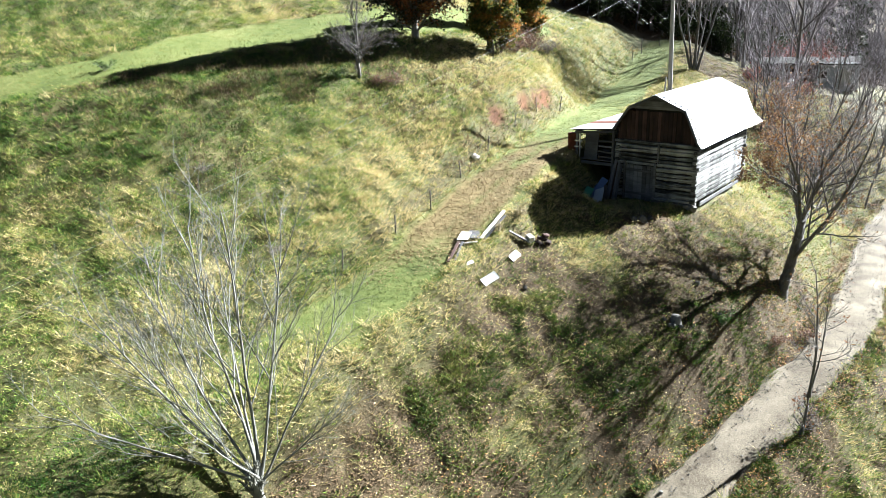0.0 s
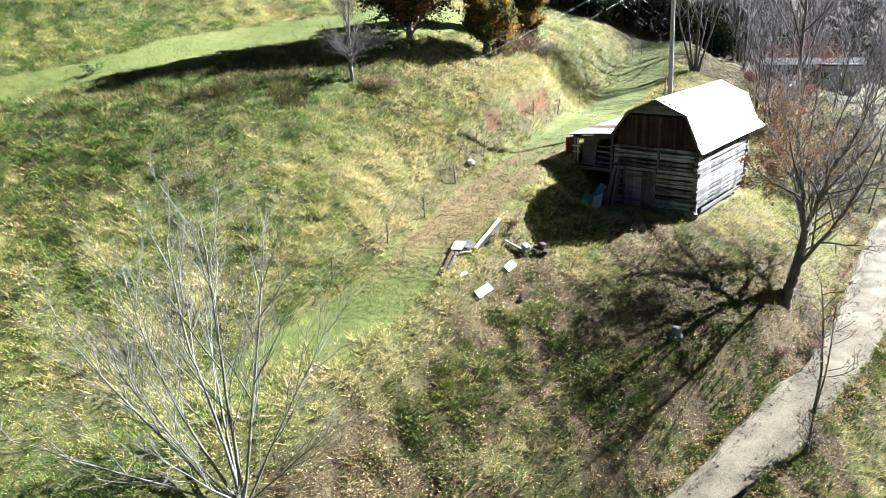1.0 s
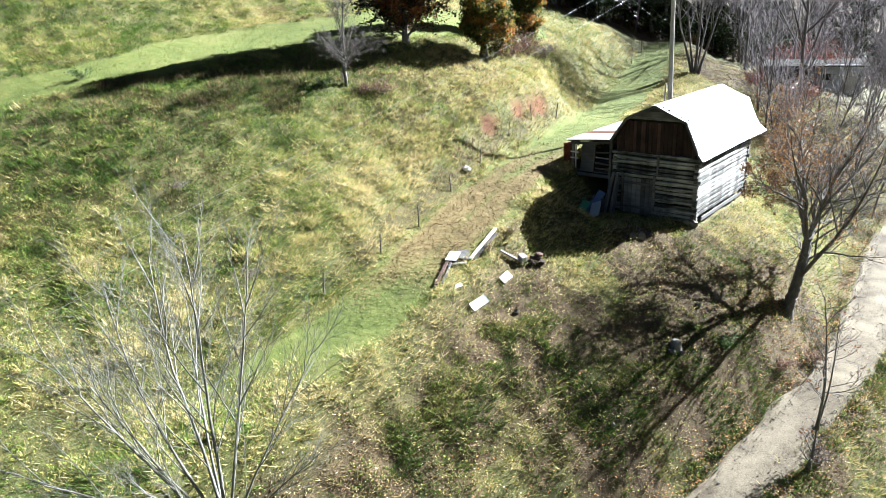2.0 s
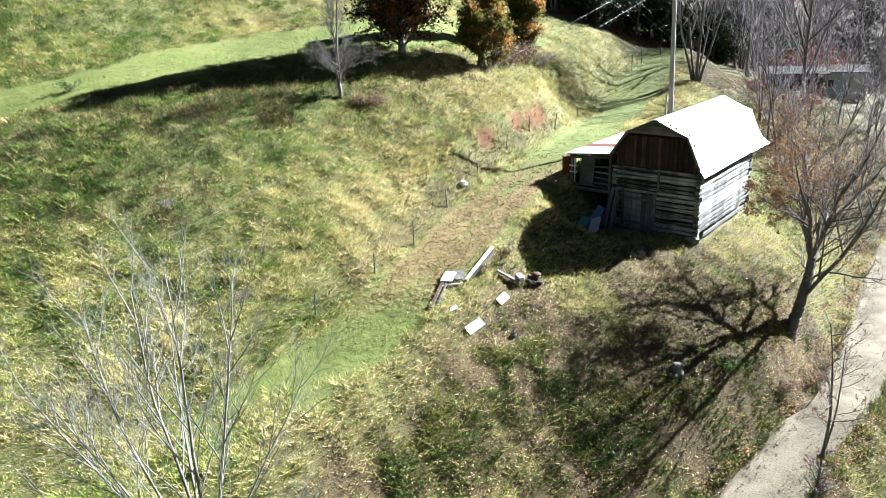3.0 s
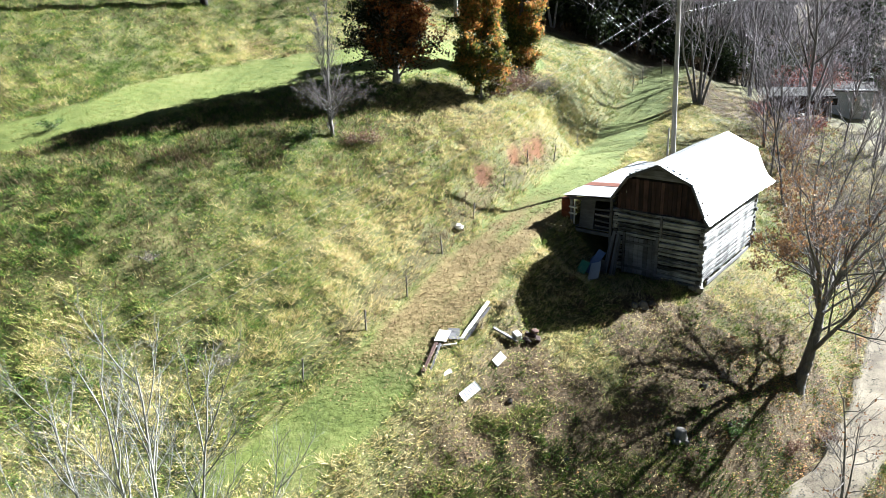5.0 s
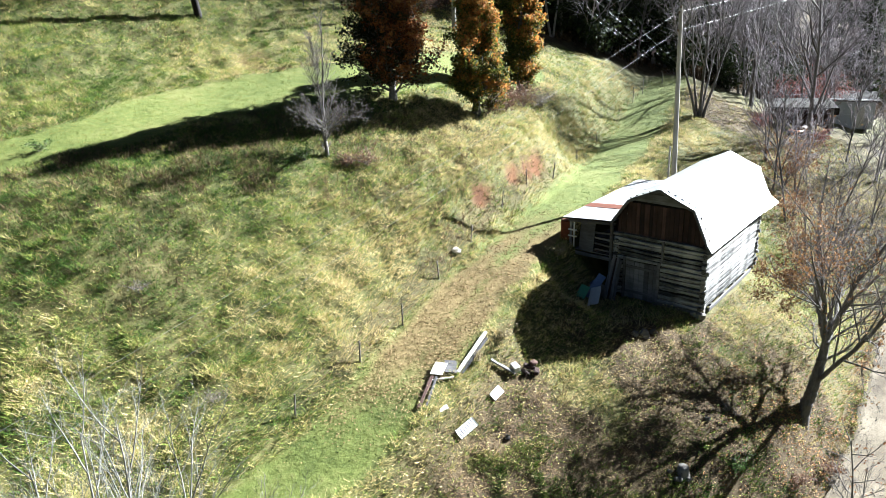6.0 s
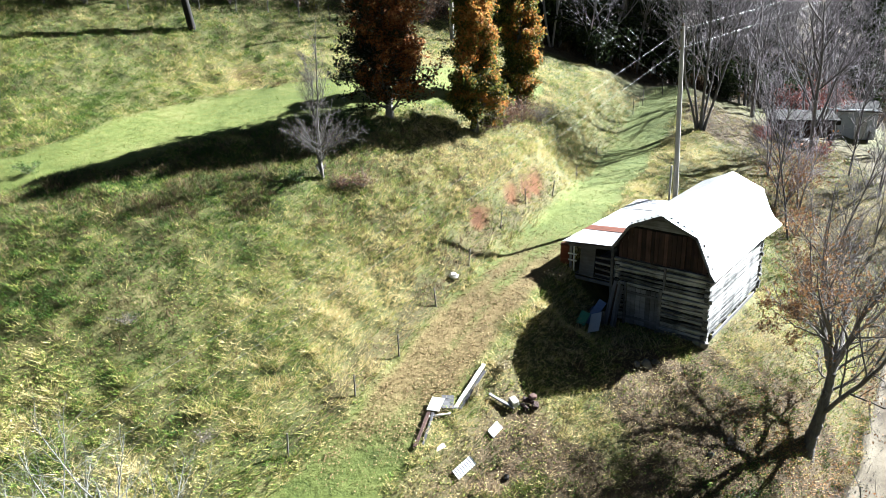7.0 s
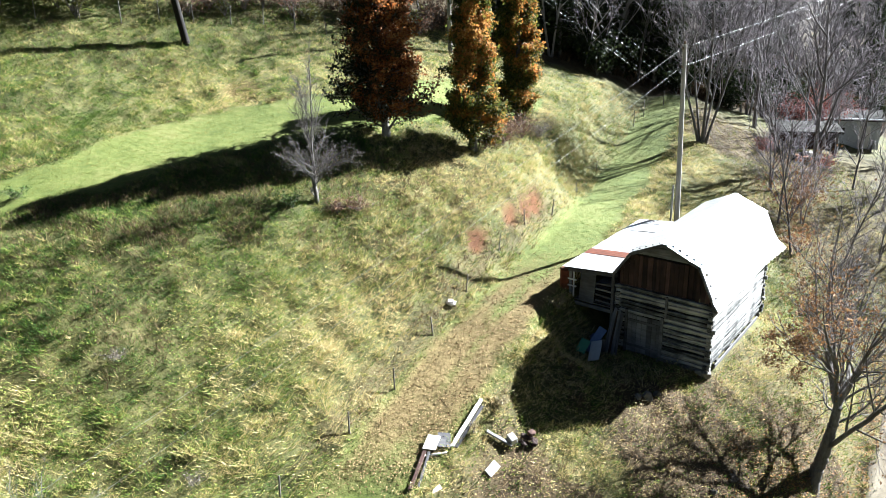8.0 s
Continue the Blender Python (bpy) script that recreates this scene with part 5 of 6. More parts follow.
# ---- fences, scrap and sheds ----
def fence_line(places, height, label, group, seed, lean=6):
    r = random.Random(seed)
    tops = []
    for x, y in places:
        h = height * r.uniform(0.9, 1.12)
        post = thing("fence_post", Matrix.Translation(on_land(x, y)) @ pose(0, 0, 0, r.uniform(-lean, lean), r.uniform(-lean, lean)), label, "fence post", group)
        round_pole("stake", (0, 0, -0.3), (0, 0, h), r.uniform(0.026, 0.038), r.uniform(0.022, 0.032), M_BARK, post, 7)
        tops.append(post.matrix_world @ Vector((0, 0, h)))
    if len(tops) > 1:
        run = thing("fence_wire", Matrix.Identity(4), "thin rusty fence wire strung from post to post", "fence")
        for a, b in zip(tops[:-1], tops[1:]):
            for drop in (0.12, 0.5, 0.85):
                w = Tubes()
                n = 6
                w.add([tuple(a.lerp(b, k / n) - Vector((0, 0, drop + 0.06 * math.sin(math.pi * k / n)))) for k in range(n + 1)], [0.0035] * (n + 1), 3)
                w.make("strand", M_IRON, run)


def board(name, a, b, width, thick, material, label, roll=0.0, up=0.05, category="board", group="scrap boards"):
    """A plank from a to b (x, y, height over the ground)."""
    pa, pb = on_land(a[0], a[1], a[2] + up), on_land(b[0], b[1], b[2] + up)
    d = pb - pa
    rot = d.to_track_quat("X", "Z").to_matrix().to_4x4() @ pose(0, 0, 0, roll)
    r = random.Random(int(abs(a[0] * 100 + b[1] * 10)))
    ob = part(name, block((d.length, width, thick), None, thick * 0.2, 0.008, 3, r), material)
    ob.matrix_world = Matrix.Translation((pa + pb) / 2) @ rot
    return tagged(ob, label, category, group)


def sheet(name, x, y, sx, sy, turn, material, label, tilt=(0, 0), up=0.06, corrugated=False, category="sheet"):
    """A loose sheet lying on the ground, bent a little; corrugated ones have waves across."""
    nx, ny = 17, 7
    r = random.Random(int(abs(x * 91 + y * 37)))
    ph = r.uniform(0, 6)
    verts, faces = [], []
    for layer in (0, 1):
        for i in range(nx):
            for j in range(ny):
                a, b = (i / (nx - 1) - 0.5) * sx, (j / (ny - 1) - 0.5) * sy
                z = 0.03 * math.sin(ph + 3 * a) * math.cos(2 * b + ph) - 0.012 * layer
                if corrugated:
                    z += 0.018 * math.cos(i * math.pi)
                verts.append((a + r.uniform(-0.006, 0.006), b + r.uniform(-0.006, 0.006), z))
    n = nx * ny
    for i in range(nx - 1):
        for j in range(ny - 1):
            q = (i * ny + j, (i + 1) * ny + j, (i + 1) * ny + j + 1, i * ny + j + 1)
            faces += [q, tuple(n + k for k in reversed(q))]
    rim = [(i * ny, (i + 1) * ny) for i in range(nx - 1)] + [((i + 1) * ny + ny - 1, i * ny + ny - 1) for i in range(nx - 1)] + [(j + 1, j) for j in range(ny - 1)] + [((nx - 1) * ny + j, (nx - 1) * ny + j + 1) for j in range(ny - 1)]
    faces += [(b, a, a + n, b + n) for a, b in rim]
    ob = mesh_from(name, verts, faces, material)
    e = 0.3
    slope = Vector((float(land(x - e, y) - land(x + e, y)), float(land(x, y - e) - land(x, y + e)), 2 * e)).to_track_quat("Z", "Y").to_matrix().to_4x4()
    ob.matrix_world = Matrix.Translation(on_land(x, y, up)) @ slope @ pose(0, 0, 0, tilt[0], tilt[1], 0) @ pose(0, 0, 0, 0, 0, turn)
    return tagged(ob, label, category)


def build_fences():
    fence_line([(-4.9, 26.2), (-3.0, 28.7), (-1.6, 30.9), (-0.25, 33.8), (1.15, 36.6), (2.75, 39.9), (4.2, 42.6), (5.9, 45.2), (7.9, 49.6), (9.9, 54.2)], 0.8, "leaning weathered stake of the lane-side fence", "lane fence posts", 5, 8)
    fence_line([(-26.5, 51.0), (-24.2, 52.1), (-22.0, 53.0), (-19.9, 53.9), (-17.9, 54.9), (-16.0, 55.7), (-13.9, 56.6), (-12.0, 57.5), (-10.0, 57.9), (-8.0, 58.4), (-6.0, 59.3), (-3.5, 60.6)], 1.25, "dark weathered fence post on the hilltop", "hilltop fence posts", 6, 4)
    fence_line([(14.0, 62.0), (15.2, 64.0), (17.3, 66.3), (20.0, 68.5), (23.0, 70.0)], 1.3, "dark fence post at the end of the lane", "back fence posts", 7, 3)


def build_scrap():
    sheet("metal_sheet", -0.12, 28.05, 0.46, 0.62, 10, M_WHITE, "white-painted board lying on the dead grass", (2, 4), 0.12, category="panel")
    sheet("plywood_panel", 0.3, 28.15, 0.42, 0.66, 8, M_GREYPLANK, "grey plywood panel lying beside the white board", (-3, 10), 0.1, category="panel")
    board("scrap_board", (0.55, 27.9, 0.02), (1.6, 29.9, 0.1), 0.14, 0.05, M_WHITE, "long pale board lying on the scrap heap")
    board("scrap_board", (0.7, 27.9, 0.0), (1.65, 29.7, 0.05), 0.12, 0.05, M_GREYPLANK, "long grey board lying on the scrap heap")
    board("scrap_board", (-0.4, 27.55, 0.0), (0.4, 27.65, 0.02), 0.07, 0.05, M_WHITE, "short pale batten at the edge of the scrap")
    board("scrap_board", (-0.35, 27.75, 0.02), (-0.75, 26.2, 0.02), 0.12, 0.05, M_PLANK, "brown board sunk in the grass")
    board("scrap_board", (-0.2, 27.7, 0.02), (-0.5, 26.3, 0.02), 0.08, 0.04, M_GREYPLANK, "grey batten sunk in the grass")
    board("scrap_board", (1.75, 28.75, 0.05), (2.6, 28.55, 0.12), 0.14, 0.06, M_GREYPLANK, "grey board beside the dumped box")
    crate = part("dumped_box", block((0.26, 0.34, 0.26), None, 0.03), M_WHITE)
    crate.matrix_world = Matrix.Translation(on_land(2.62, 28.75, 0.2)) @ pose(0, 0, 0, 12, -8, 28)
    tagged(crate, "white metal box dumped in the grass", "box")
    for k, (x, y, z, sx) in enumerate(((3.15, 29.05, 0.1, 0.42), (3.32, 29.12, 0.22, 0.3), (3.4, 28.9, 0.08, 0.34), (3.0, 28.8, 0.06, 0.28))):
        c = part("wood_chunk", block((sx, 0.2, 0.14), None, 0.03, 0.02, 2, random.Random(k)), M_PLANK)
        c.matrix_world = Matrix.Translation(on_land(x, y, z)) @ pose(0, 0, 0, 10 * k, 14 - 9 * k, 40 * k)
        tagged(c, "brown broken chunk of timber on the scrap heap", "timber", "timber chunks")
    sheet("metal_sheet", 1.9, 27.6, 0.5, 0.3, 15, M_TIN, "small bent sheet of pale tin on the grass", (8, -4), 0.1)
    sheet("metal_sheet", -0.02, 26.25, 0.6, 0.15, 4, M_WHITE, "narrow white strip of sheet metal on the grass", (3, 0), 0.08)
    sheet("metal_sheet", 0.83, 26.0, 0.86, 0.34, 10, M_TIN, "corrugated sheet of pale tin on the grass", (4, 3), 0.09, True)
    rock = part("field_stone", block((0.36, 0.26, 0.16), None, 0.05, 0.04, 1, random.Random(3)), M_WHITE)
    rock.matrix_world = Matrix.Translation(on_land(0.5, 35.6, 0.14)) @ pose(0, 0, 0, 8, 12, 30)
    tagged(rock, "pale block of stone lying beside the lane", "stone")
    for k, (x, y, s) in enumerate(((7.95, 26.0, 0.26), (8.35, 26.1, 0.2), (7.7, 26.2, 0.17), (10.2, 27.2, 0.2), (3.9, 24.5, 0.22), (2.2, 26.1, 0.2), (8.0, 31.6, 0.4), (8.4, 31.8, 0.3), (7.6, 31.5, 0.32), (5.2, 22.8, 0.2), (9.6, 28.4, 0.26), (6.5, 21.0, 0.18))):
        st = part("field_stone", block((s, s * 0.8, s * 0.6), None, s * 0.2, s * 0.1, 1, random.Random(k + 40)), M_STONE)
        st.matrix_world = Matrix.Translation(on_land(x, y, s * 0.18)) @ pose(0, 0, 0, 10 * k, 7 * k, 53 * k)
        tagged(st, "rough grey stone half sunk in the leaf litter", "stone", "scattered stones")
    st = Tubes()
    st.add([(0, 0, -0.2), (0, 0, 0.06), (0.02, 0, 0.19), (0.02, 0, 0.2)], [0.28, 0.21, 0.18, 0.01], 12)
    stump = thing("tree_stump", Matrix.Translation(on_land(8.2, 26.35)), "grey cut tree stump on the shaded bank", "tree stump")
    st.make("stump", M_BARK, stump)


def lean_board(a, b, width, material, label, name="leaning_board"):
    """A plank standing on the ground in front of the barn and leaning on it; places in the barn's own frame."""
    pa, pb = BARN @ Vector(a), BARN @ Vector(b)
    pa.z = float(land(pa.x, pa.y)) + 0.02
    d = pb - pa
    ob = part(name, block((d.length, width, 0.035), None, 0.006, 0.006, 2, random.Random(int(a[0] * 100) + 5)), material)
    rot = d.to_track_quat("X", "Y").to_matrix().to_4x4() @ pose(0, 0, 0, 80)
    ob.matrix_world = Matrix.Translation((pa + pb) / 2) @ rot
    return tagged(ob, label, "board", "boards leaning on the barn")


def build_junk():
    for x0, x1, w, top in ((-1.62, -1.6, 0.13, 0.35), (-1.75, -1.72, 0.15, 0.5), (-1.9, -1.82, 0.11, 0.42), (-2.02, -1.9, 0.16, 0.55), (-2.12, -2.0, 0.12, 0.3)):
        lean_board((x0, -0.45, 0), (x1, 0.08, top), w, M_GREYPLANK if w != 0.11 else M_PLANK, "old grey plank leaning against the barn wall")
    for name, c, s, rot, m, lab in (
        ("blue_panel", (-2.45, -0.6, -0.55), (0.36, 0.03, 1.2), (-35, 24, 6), M_BLUE, "faded blue plastic panel leaning under the lean-to"),
        ("white_panel", (-2.2, -1.1, -1.0), (0.54, 0.03, 1.0), (-58, -24, 4), M_WHITE, "white sheet of metal propped in the shadow"),
        ("green_panel", (-2.72, -1.2, -1.0), (0.4, 0.03, 0.62), (-48, 16, 10), M_GREEN, "green-painted board propped in the shadow"),
        ("grey_panel", (-2.0, -0.75, -0.8), (0.16, 0.03, 0.95), (22, 8, 10), M_GREYPLANK, "grey board in the heap under the lean-to"),
        ("blue_panel", (-2.7, -0.35, -0.1), (0.3, 0.03, 0.5), (10, 40, 0), M_BLUE, "faded blue plastic panel leaning under the lean-to"),
    ):
        ob = part(name, block(s, None, 0.006), m)
        ob.matrix_world = BARN @ pose(*c, *rot)
        p = ob.matrix_world.translation
        low = min((ob.matrix_world @ Vector(v.co)).z for v in ob.data.vertices)
        if low < float(land(p.x, p.y)) or low > float(land(p.x, p.y)) + 0.05:
            ob.matrix_world = Matrix.Translation((0, 0, float(land(p.x, p.y)) - low)) @ ob.matrix_world
        tagged(ob, lab, "panel")
    drum = thing("oil_drum", BARN @ pose(-4.55, 0.5, 0), "rust-red steel drum at the corner of the lean-to", "drum")
    z = float(land(drum.matrix_world.translation.x, drum.matrix_world.translation.y))
    drum.matrix_world = Matrix.Translation((0, 0, z)) @ drum.matrix_world
    t = Tubes()
    hs = [0.0, 0.02, 0.28, 0.30, 0.32, 0.56, 0.58, 0.6, 0.86, 0.88, 0.87]
    rs = [0.28, 0.29, 0.285, 0.3, 0.285, 0.285, 0.3, 0.285, 0.285, 0.295, 0.02]
    t.add([(0, 0, h) for h in hs], rs, 20)
    t.make("drum_body", M_RUST, drum)


M_DIMROOF = surface("mossy_felt_roof", [(0.1, (0.008, 0.0076, 0.007)), (0.5, (0.016, 0.015, 0.014)), (0.9, (0.028, 0.026, 0.023))], 0.8, 7, 0.95, 0, 0.3)


def build_sheds():
    m = Matrix.Translation(on_land(26.6, 61.2)) @ pose(0, 0, 0, 0, 0, -14)
    shed = thing("pole_shed", m, "low open pole shed with a pale flat roof", "shed")
    for x in (-2.1, 0.0, 2.1):
        for y in (0.0, 2.4):
            part("post", block((0.13, 0.13, 2.0), Matrix.Translation((x, y, 0.9)), 0.01), M_GREYPLANK, shed)
    part("roof", block((4.9, 3.1, 0.1), Matrix.Translation((0, 1.2, 1.98)) @ pose(0, 0, 0, 5), 0.01), M_DIMROOF, shed, "grey weathered roof")
    part("back_wall", block((4.3, 0.08, 1.9), Matrix.Translation((0, 2.45, 0.95)), 0.01), M_PLANK, shed)
    part("side_wall", block((0.08, 2.4, 1.9), Matrix.Translation((2.12, 1.2, 0.95)), 0.01), M_PLANK, shed)
    m = Matrix.Translation(on_land(35.0, 70.6)) @ pose(0, 0, 0, 0, 0, -22)
    hut = thing("storage_shed", m, "small pale blue-white storage shed with a rusty roof", "shed")
    pale = surface("pale_blue_paint", [(0.1, (0.24, 0.265, 0.29)), (0.9, (0.36, 0.38, 0.40))], 0.8, 6, 0.7, 0, 0.2)
    part("wall", block((4.2, 2.6, 2.6), Matrix.Translation((0, 1.3, 1.1)), 0.02), pale, hut)
    part("roof", block((4.7, 3.2, 0.1), Matrix.Translation((0, 1.3, 2.5)) @ pose(0, 0, 0, 8), 0.01), M_DIMROOF, hut, "brown-grey roof")
    part("door", block((0.85, 0.05, 1.9), Matrix.Translation((0.9, -0.03, 0.85)), 0.01), M_WHITE, hut)
    part("window", block((0.7, 0.05, 0.6), Matrix.Translation((-1.0, -0.03, 1.3)), 0.01), M_DARK, hut)
    m = Matrix.Translation(on_land(25.8, 59.2)) @ pose(0, 0, 0, 0, 0, 30)
    mower = thing("garden_tractor", m, "small orange garden tractor with a pale hood parked by the shed", "tractor")
    orange = surface("orange_paint", [(0.1, (0.24, 0.072, 0.024)), (0.9, (0.44, 0.16, 0.056))], 2, 8, 0.45, 0, 0.1)
    part("hood", block((0.75, 0.5, 0.45), Matrix.Translation((0.45, 0, 0.62)), 0.06), M_WHITE, mower, "pale cream hood")
    part("chassis", block((1.5, 0.6, 0.22), Matrix.Translation((0, 0, 0.38)), 0.04), orange, mower)
    part("seat", block((0.4, 0.42, 0.38), Matrix.Translation((-0.35, 0, 0.68)), 0.06), M_DARK, mower)
    part("mudguard", block((0.6, 0.9, 0.1), Matrix.Translation((-0.45, 0, 0.62)), 0.04), orange, mower)
    for x, rad in ((0.55, 0.2), (-0.45, 0.32)):
        for y in (-0.42, 0.42):
            t = Tubes()
            t.add([(x, y - 0.1, rad), (x, y - 0.09, rad), (x, y + 0.09, rad), (x, y + 0.1, rad)], [0.03, rad, rad, 0.03], 16)
            t.make("wheel", M_DARK, mower)


build_fences()
build_scrap()
build_junk()
build_sheds()


# ---- grass, weeds and fallen leaves ----
def blades(name, x, y, height, width, count, lean, material, tone, label, seed, drift=0.3):
    """Tufts of upright blades, each a slim bent sliver; height, tone: one number for each tuft."""
    rng = np.random.default_rng(seed)
    n = len(x)
    c = cover(x, y)
    z = land(x, y) + lumps(x, y, c)
    a = rng.uniform(0, 2 * np.pi, (n, count))
    r = rng.uniform(0, 1, (n, count)) * (0.25 * height[:, None] + 0.03)
    bx, by = x[:, None] + r * np.cos(a), y[:, None] + r * np.sin(a)
    h = height[:, None] * rng.uniform(0.55, 1.15, (n, count))
    out = lean * rng.uniform(0.3, 1.2, (n, count)) * h
    wind = drift * (wave(x, y, 3.0) - 0.2)[:, None] * h
    tx, ty = bx + out * np.cos(a) - wind, by + out * np.sin(a) - wind * 0.6
    face = rng.uniform(0, 2 * np.pi, (n, count))
    w = width * rng.uniform(0.6, 1.3, (n, count)) * 0.5
    ux, uy = w * np.cos(face), w * np.sin(face)
    zb = np.broadcast_to(z[:, None] - 0.03, h.shape)
    zt = zb + h * np.sqrt(np.clip(1 - (lean * 0.7) ** 2, 0.2, 1))
    v = np.stack([np.stack([bx - ux, by - uy, zb], -1), np.stack([bx + ux, by + uy, zb], -1), np.stack([tx, ty, zt], -1)], 2).reshape(-1, 3)
    f = np.arange(len(v)).reshape(-1, 3)
    tn = np.repeat(tone, 3 * count)
    ob = quads(name, v, f, material, tone=tn)
    return tagged(ob, label, "grass", kind="stuff")


def scatter(rng, n, x0, x1, y0, y1):
    return rng.uniform(x0, x1, n), rng.uniform(y0, y1, n)


def clear_of_barn(x, y):
    inv = BARN.inverted()
    lx = inv[0][0] * x + inv[0][1] * y + inv[0][3]
    ly = inv[1][0] * x + inv[1][1] * y + inv[1][3]
    return ~((lx > -4.4) & (lx < 2.15) & (ly > 0.2) & (ly < 7.6))


def build_grass():
    rng = np.random.default_rng(77)
    # rough pasture
    x, y = scatter(rng, 270000, -34, 30, 14, 66)
    c = cover(x, y)
    tall = (1 - c["mown"]) * (1 - c["litter"] * 0.75) * (1 - c["road"]) * (1 - c["soil"])
    thin = np.clip(1.25 - (y - 14) / 75, 0.5, 1)
    keep = (rng.random(len(x)) < tall * thin) & clear_of_barn(x, y)
    x, y = x[keep], y[keep]
    patch = wave(x, y, 4.5) * 0.55 + wave(x, y, 1.3) * 0.45
    green = wave(x + 40, y, 6.0) * 0.6 + wave(x, y + 70, 1.8) * 0.4
    height = 0.10 + 0.30 * np.clip(patch - 0.2, 0, 1) + rng.uniform(0, 0.12, len(x))
    d, _ = along(LANE, x, y)
    tone = np.clip(0.73 - 0.5 * np.exp(-(((x - 9) / 4) ** 2 + ((y - 57) / 6) ** 2)) + 0.12 * smooth_step((y - 44) / 4) + 0.28 * smooth_step((x + 11) / 8) + 0.12 * smooth_step((x - 9) / 3) + 0.1 * np.exp(-((d - 3) / 4) ** 2) - 0.75 * green + 0.25 * (patch - 0.5) + 0.5 * (wave(x, y, 0.55) - 0.5) + 0.4 * (wave(x + 9, y, 0.3) - 0.5) + rng.normal(0, 0.17, len(x)), 0, 1)
    blades("pasture_grass", x, y, height, 0.03, 4, 1.1, M_GRASS, tone, "rough unmown pasture grass, straw and green", 1, 0.0)
    # taller tufts standing out of the pasture
    x, y = scatter(rng, 60000, -34, 14, 14, 64)
    c = cover(x, y)
    clump = wave(x, y, 0.8) * 0.5 + wave(x + 5, y, 0.4) * 0.5
    keep = (rng.random(len(x)) < (1 - c["mown"]) * (1 - c["litter"]) * (1 - c["road"]) * (1 - c["soil"]) * (clump > 0.5) * np.clip(1.2 - (y - 14) / 60, 0.35, 1)) & clear_of_barn(x, y)
    x, y = x[keep], y[keep]
    green = wave(x + 40, y, 6.0) * 0.5 + wave(x, y + 70, 1.8) * 0.5
    d, _ = along(LANE, x, y)
    tone = np.clip(0.70 + 0.25 * smooth_step((x + 11) / 8) + 0.15 * np.exp(-((d - 3) / 4) ** 2) - 1.0 * green + 0.6 * (wave(x, y, 0.6) - 0.5) + rng.normal(0, 0.14, len(x)), 0, 1)
    blades("pasture_tufts", x, y, rng.uniform(0.2, 0.42, len(x)), 0.016, 14, 0.95, M_GRASS, tone, "knee-high tufts of green and straw-coloured pasture grass", 9, 0.15)
    # broad-leaved weeds mixed through the pasture
    x, y = scatter(rng, 360000, -34, 30, 14, 64)
    c = cover(x, y)
    clump = wave(x, y, 0.7) * 0.6 + wave(x, y, 0.3) * 0.4
    want = (1 - c["mown"]) * (1 - 0.6 * c["litter"]) * (1 - c["road"]) * (1 - c["soil"]) * (0.25 + 1.1 * (clump > 0.48)) * np.clip(1.2 - (y - 14) / 70, 0.45, 1)
    keep = (rng.random(len(x)) < want) & clear_of_barn(x, y)
    x, y, clump = x[keep], y[keep], clump[keep]
    z = land(x, y) + lumps(x, y, cover(x, y)) + rng.uniform(0.02, 0.22, len(x)) * (0.4 + clump)
    v, f = leaf_quads(np.stack([x, y, z], 1), 0.062, rng, 0.3)
    d, _ = along(LANE, x, y)
    tn = 0.58 - 0.4 * np.exp(-(((x - 9) / 4) ** 2 + ((y - 57) / 6) ** 2)) + 0.10 * smooth_step((y - 44) / 4) + 0.27 * smooth_step((x + 11) / 8) + 0.1 * np.exp(-((d - 3) / 4) ** 2) - 0.7 * (wave(x + 40, y, 6.0) * 0.5 + wave(x, y + 70, 1.8) * 0.5) + 0.5 * (wave(x, y, 0.6) - 0.5) + rng.normal(0, 0.16, len(x))
    tagged(quads("pasture_weeds", v, f, M_GRASS, tone=np.repeat(np.clip(tn, 0, 0.8), 4)), "low broad-leaved weeds mixed through the pasture", "weeds", kind="stuff")
    # pale tussocks along the bank above the lane and among the rough
    x, y = scatter(rng, 26000, -26, 12, 20, 62)
    d, _ = along(LANE, x, y)
    side = (x + 2.0) * 0.62 - (y - 26.0) * 0.42
    near = np.exp(-((d - 3.4) / 1.3) ** 2) * (side < 0)
    c = cover(x, y)
    want = (near * 0.9 + 0.06) * (wave(x, y, 1.1) > 0.58) * (1 - c["mown"]) * (1 - c["soil"])
    keep = rng.random(len(x)) < want
    x, y = x[keep], y[keep]
    blades("straw_tussocks", x, y, rng.uniform(0.3, 0.6, len(x)), 0.015, 22, 0.9, M_GRASS, rng.uniform(0.68, 0.95, len(x)), "tall pale straw tussocks bent over above the lane", 2, 0.3)
    # dead brown weeds on the upper slope
    x, y = scatter(rng, 60000, -24, 10, 26, 60)
    c = cover(x, y)
    want = (wave(x + 11, y, 5.0) * 0.6 + wave(x, y + 23, 1.5) * 0.4 > 0.55) * (0.25 + 0.75 * np.exp(-(((x + 4) / 9) ** 2 + ((y - 38) / 7) ** 2)) + 1.6 * np.exp(-(((x + 11) / 5) ** 2 + ((y - 35.6) / 1.5) ** 2)) + 0.8 * np.exp(-(((x + 10) / 5) ** 2 + ((y - 50) / 3.5) ** 2)))
    keep = (rng.random(len(x)) < 0.45 * want * (1 - c["mown"]) * (1 - c["soil"])) & clear_of_barn(x, y)
    x, y = x[keep], y[keep]
    blades("dead_weeds", x, y, rng.uniform(0.2, 0.5, len(x)), 0.026, 5, 0.6, M_WEED, rng.uniform(0.2, 0.8, len(x)), "dead brown weed stalks standing in the pasture", 5, 0.2)
    # underbrush of the wood
    x, y = scatter(rng, 60000, -40, 60, 58, 100)
    c = cover(x, y)
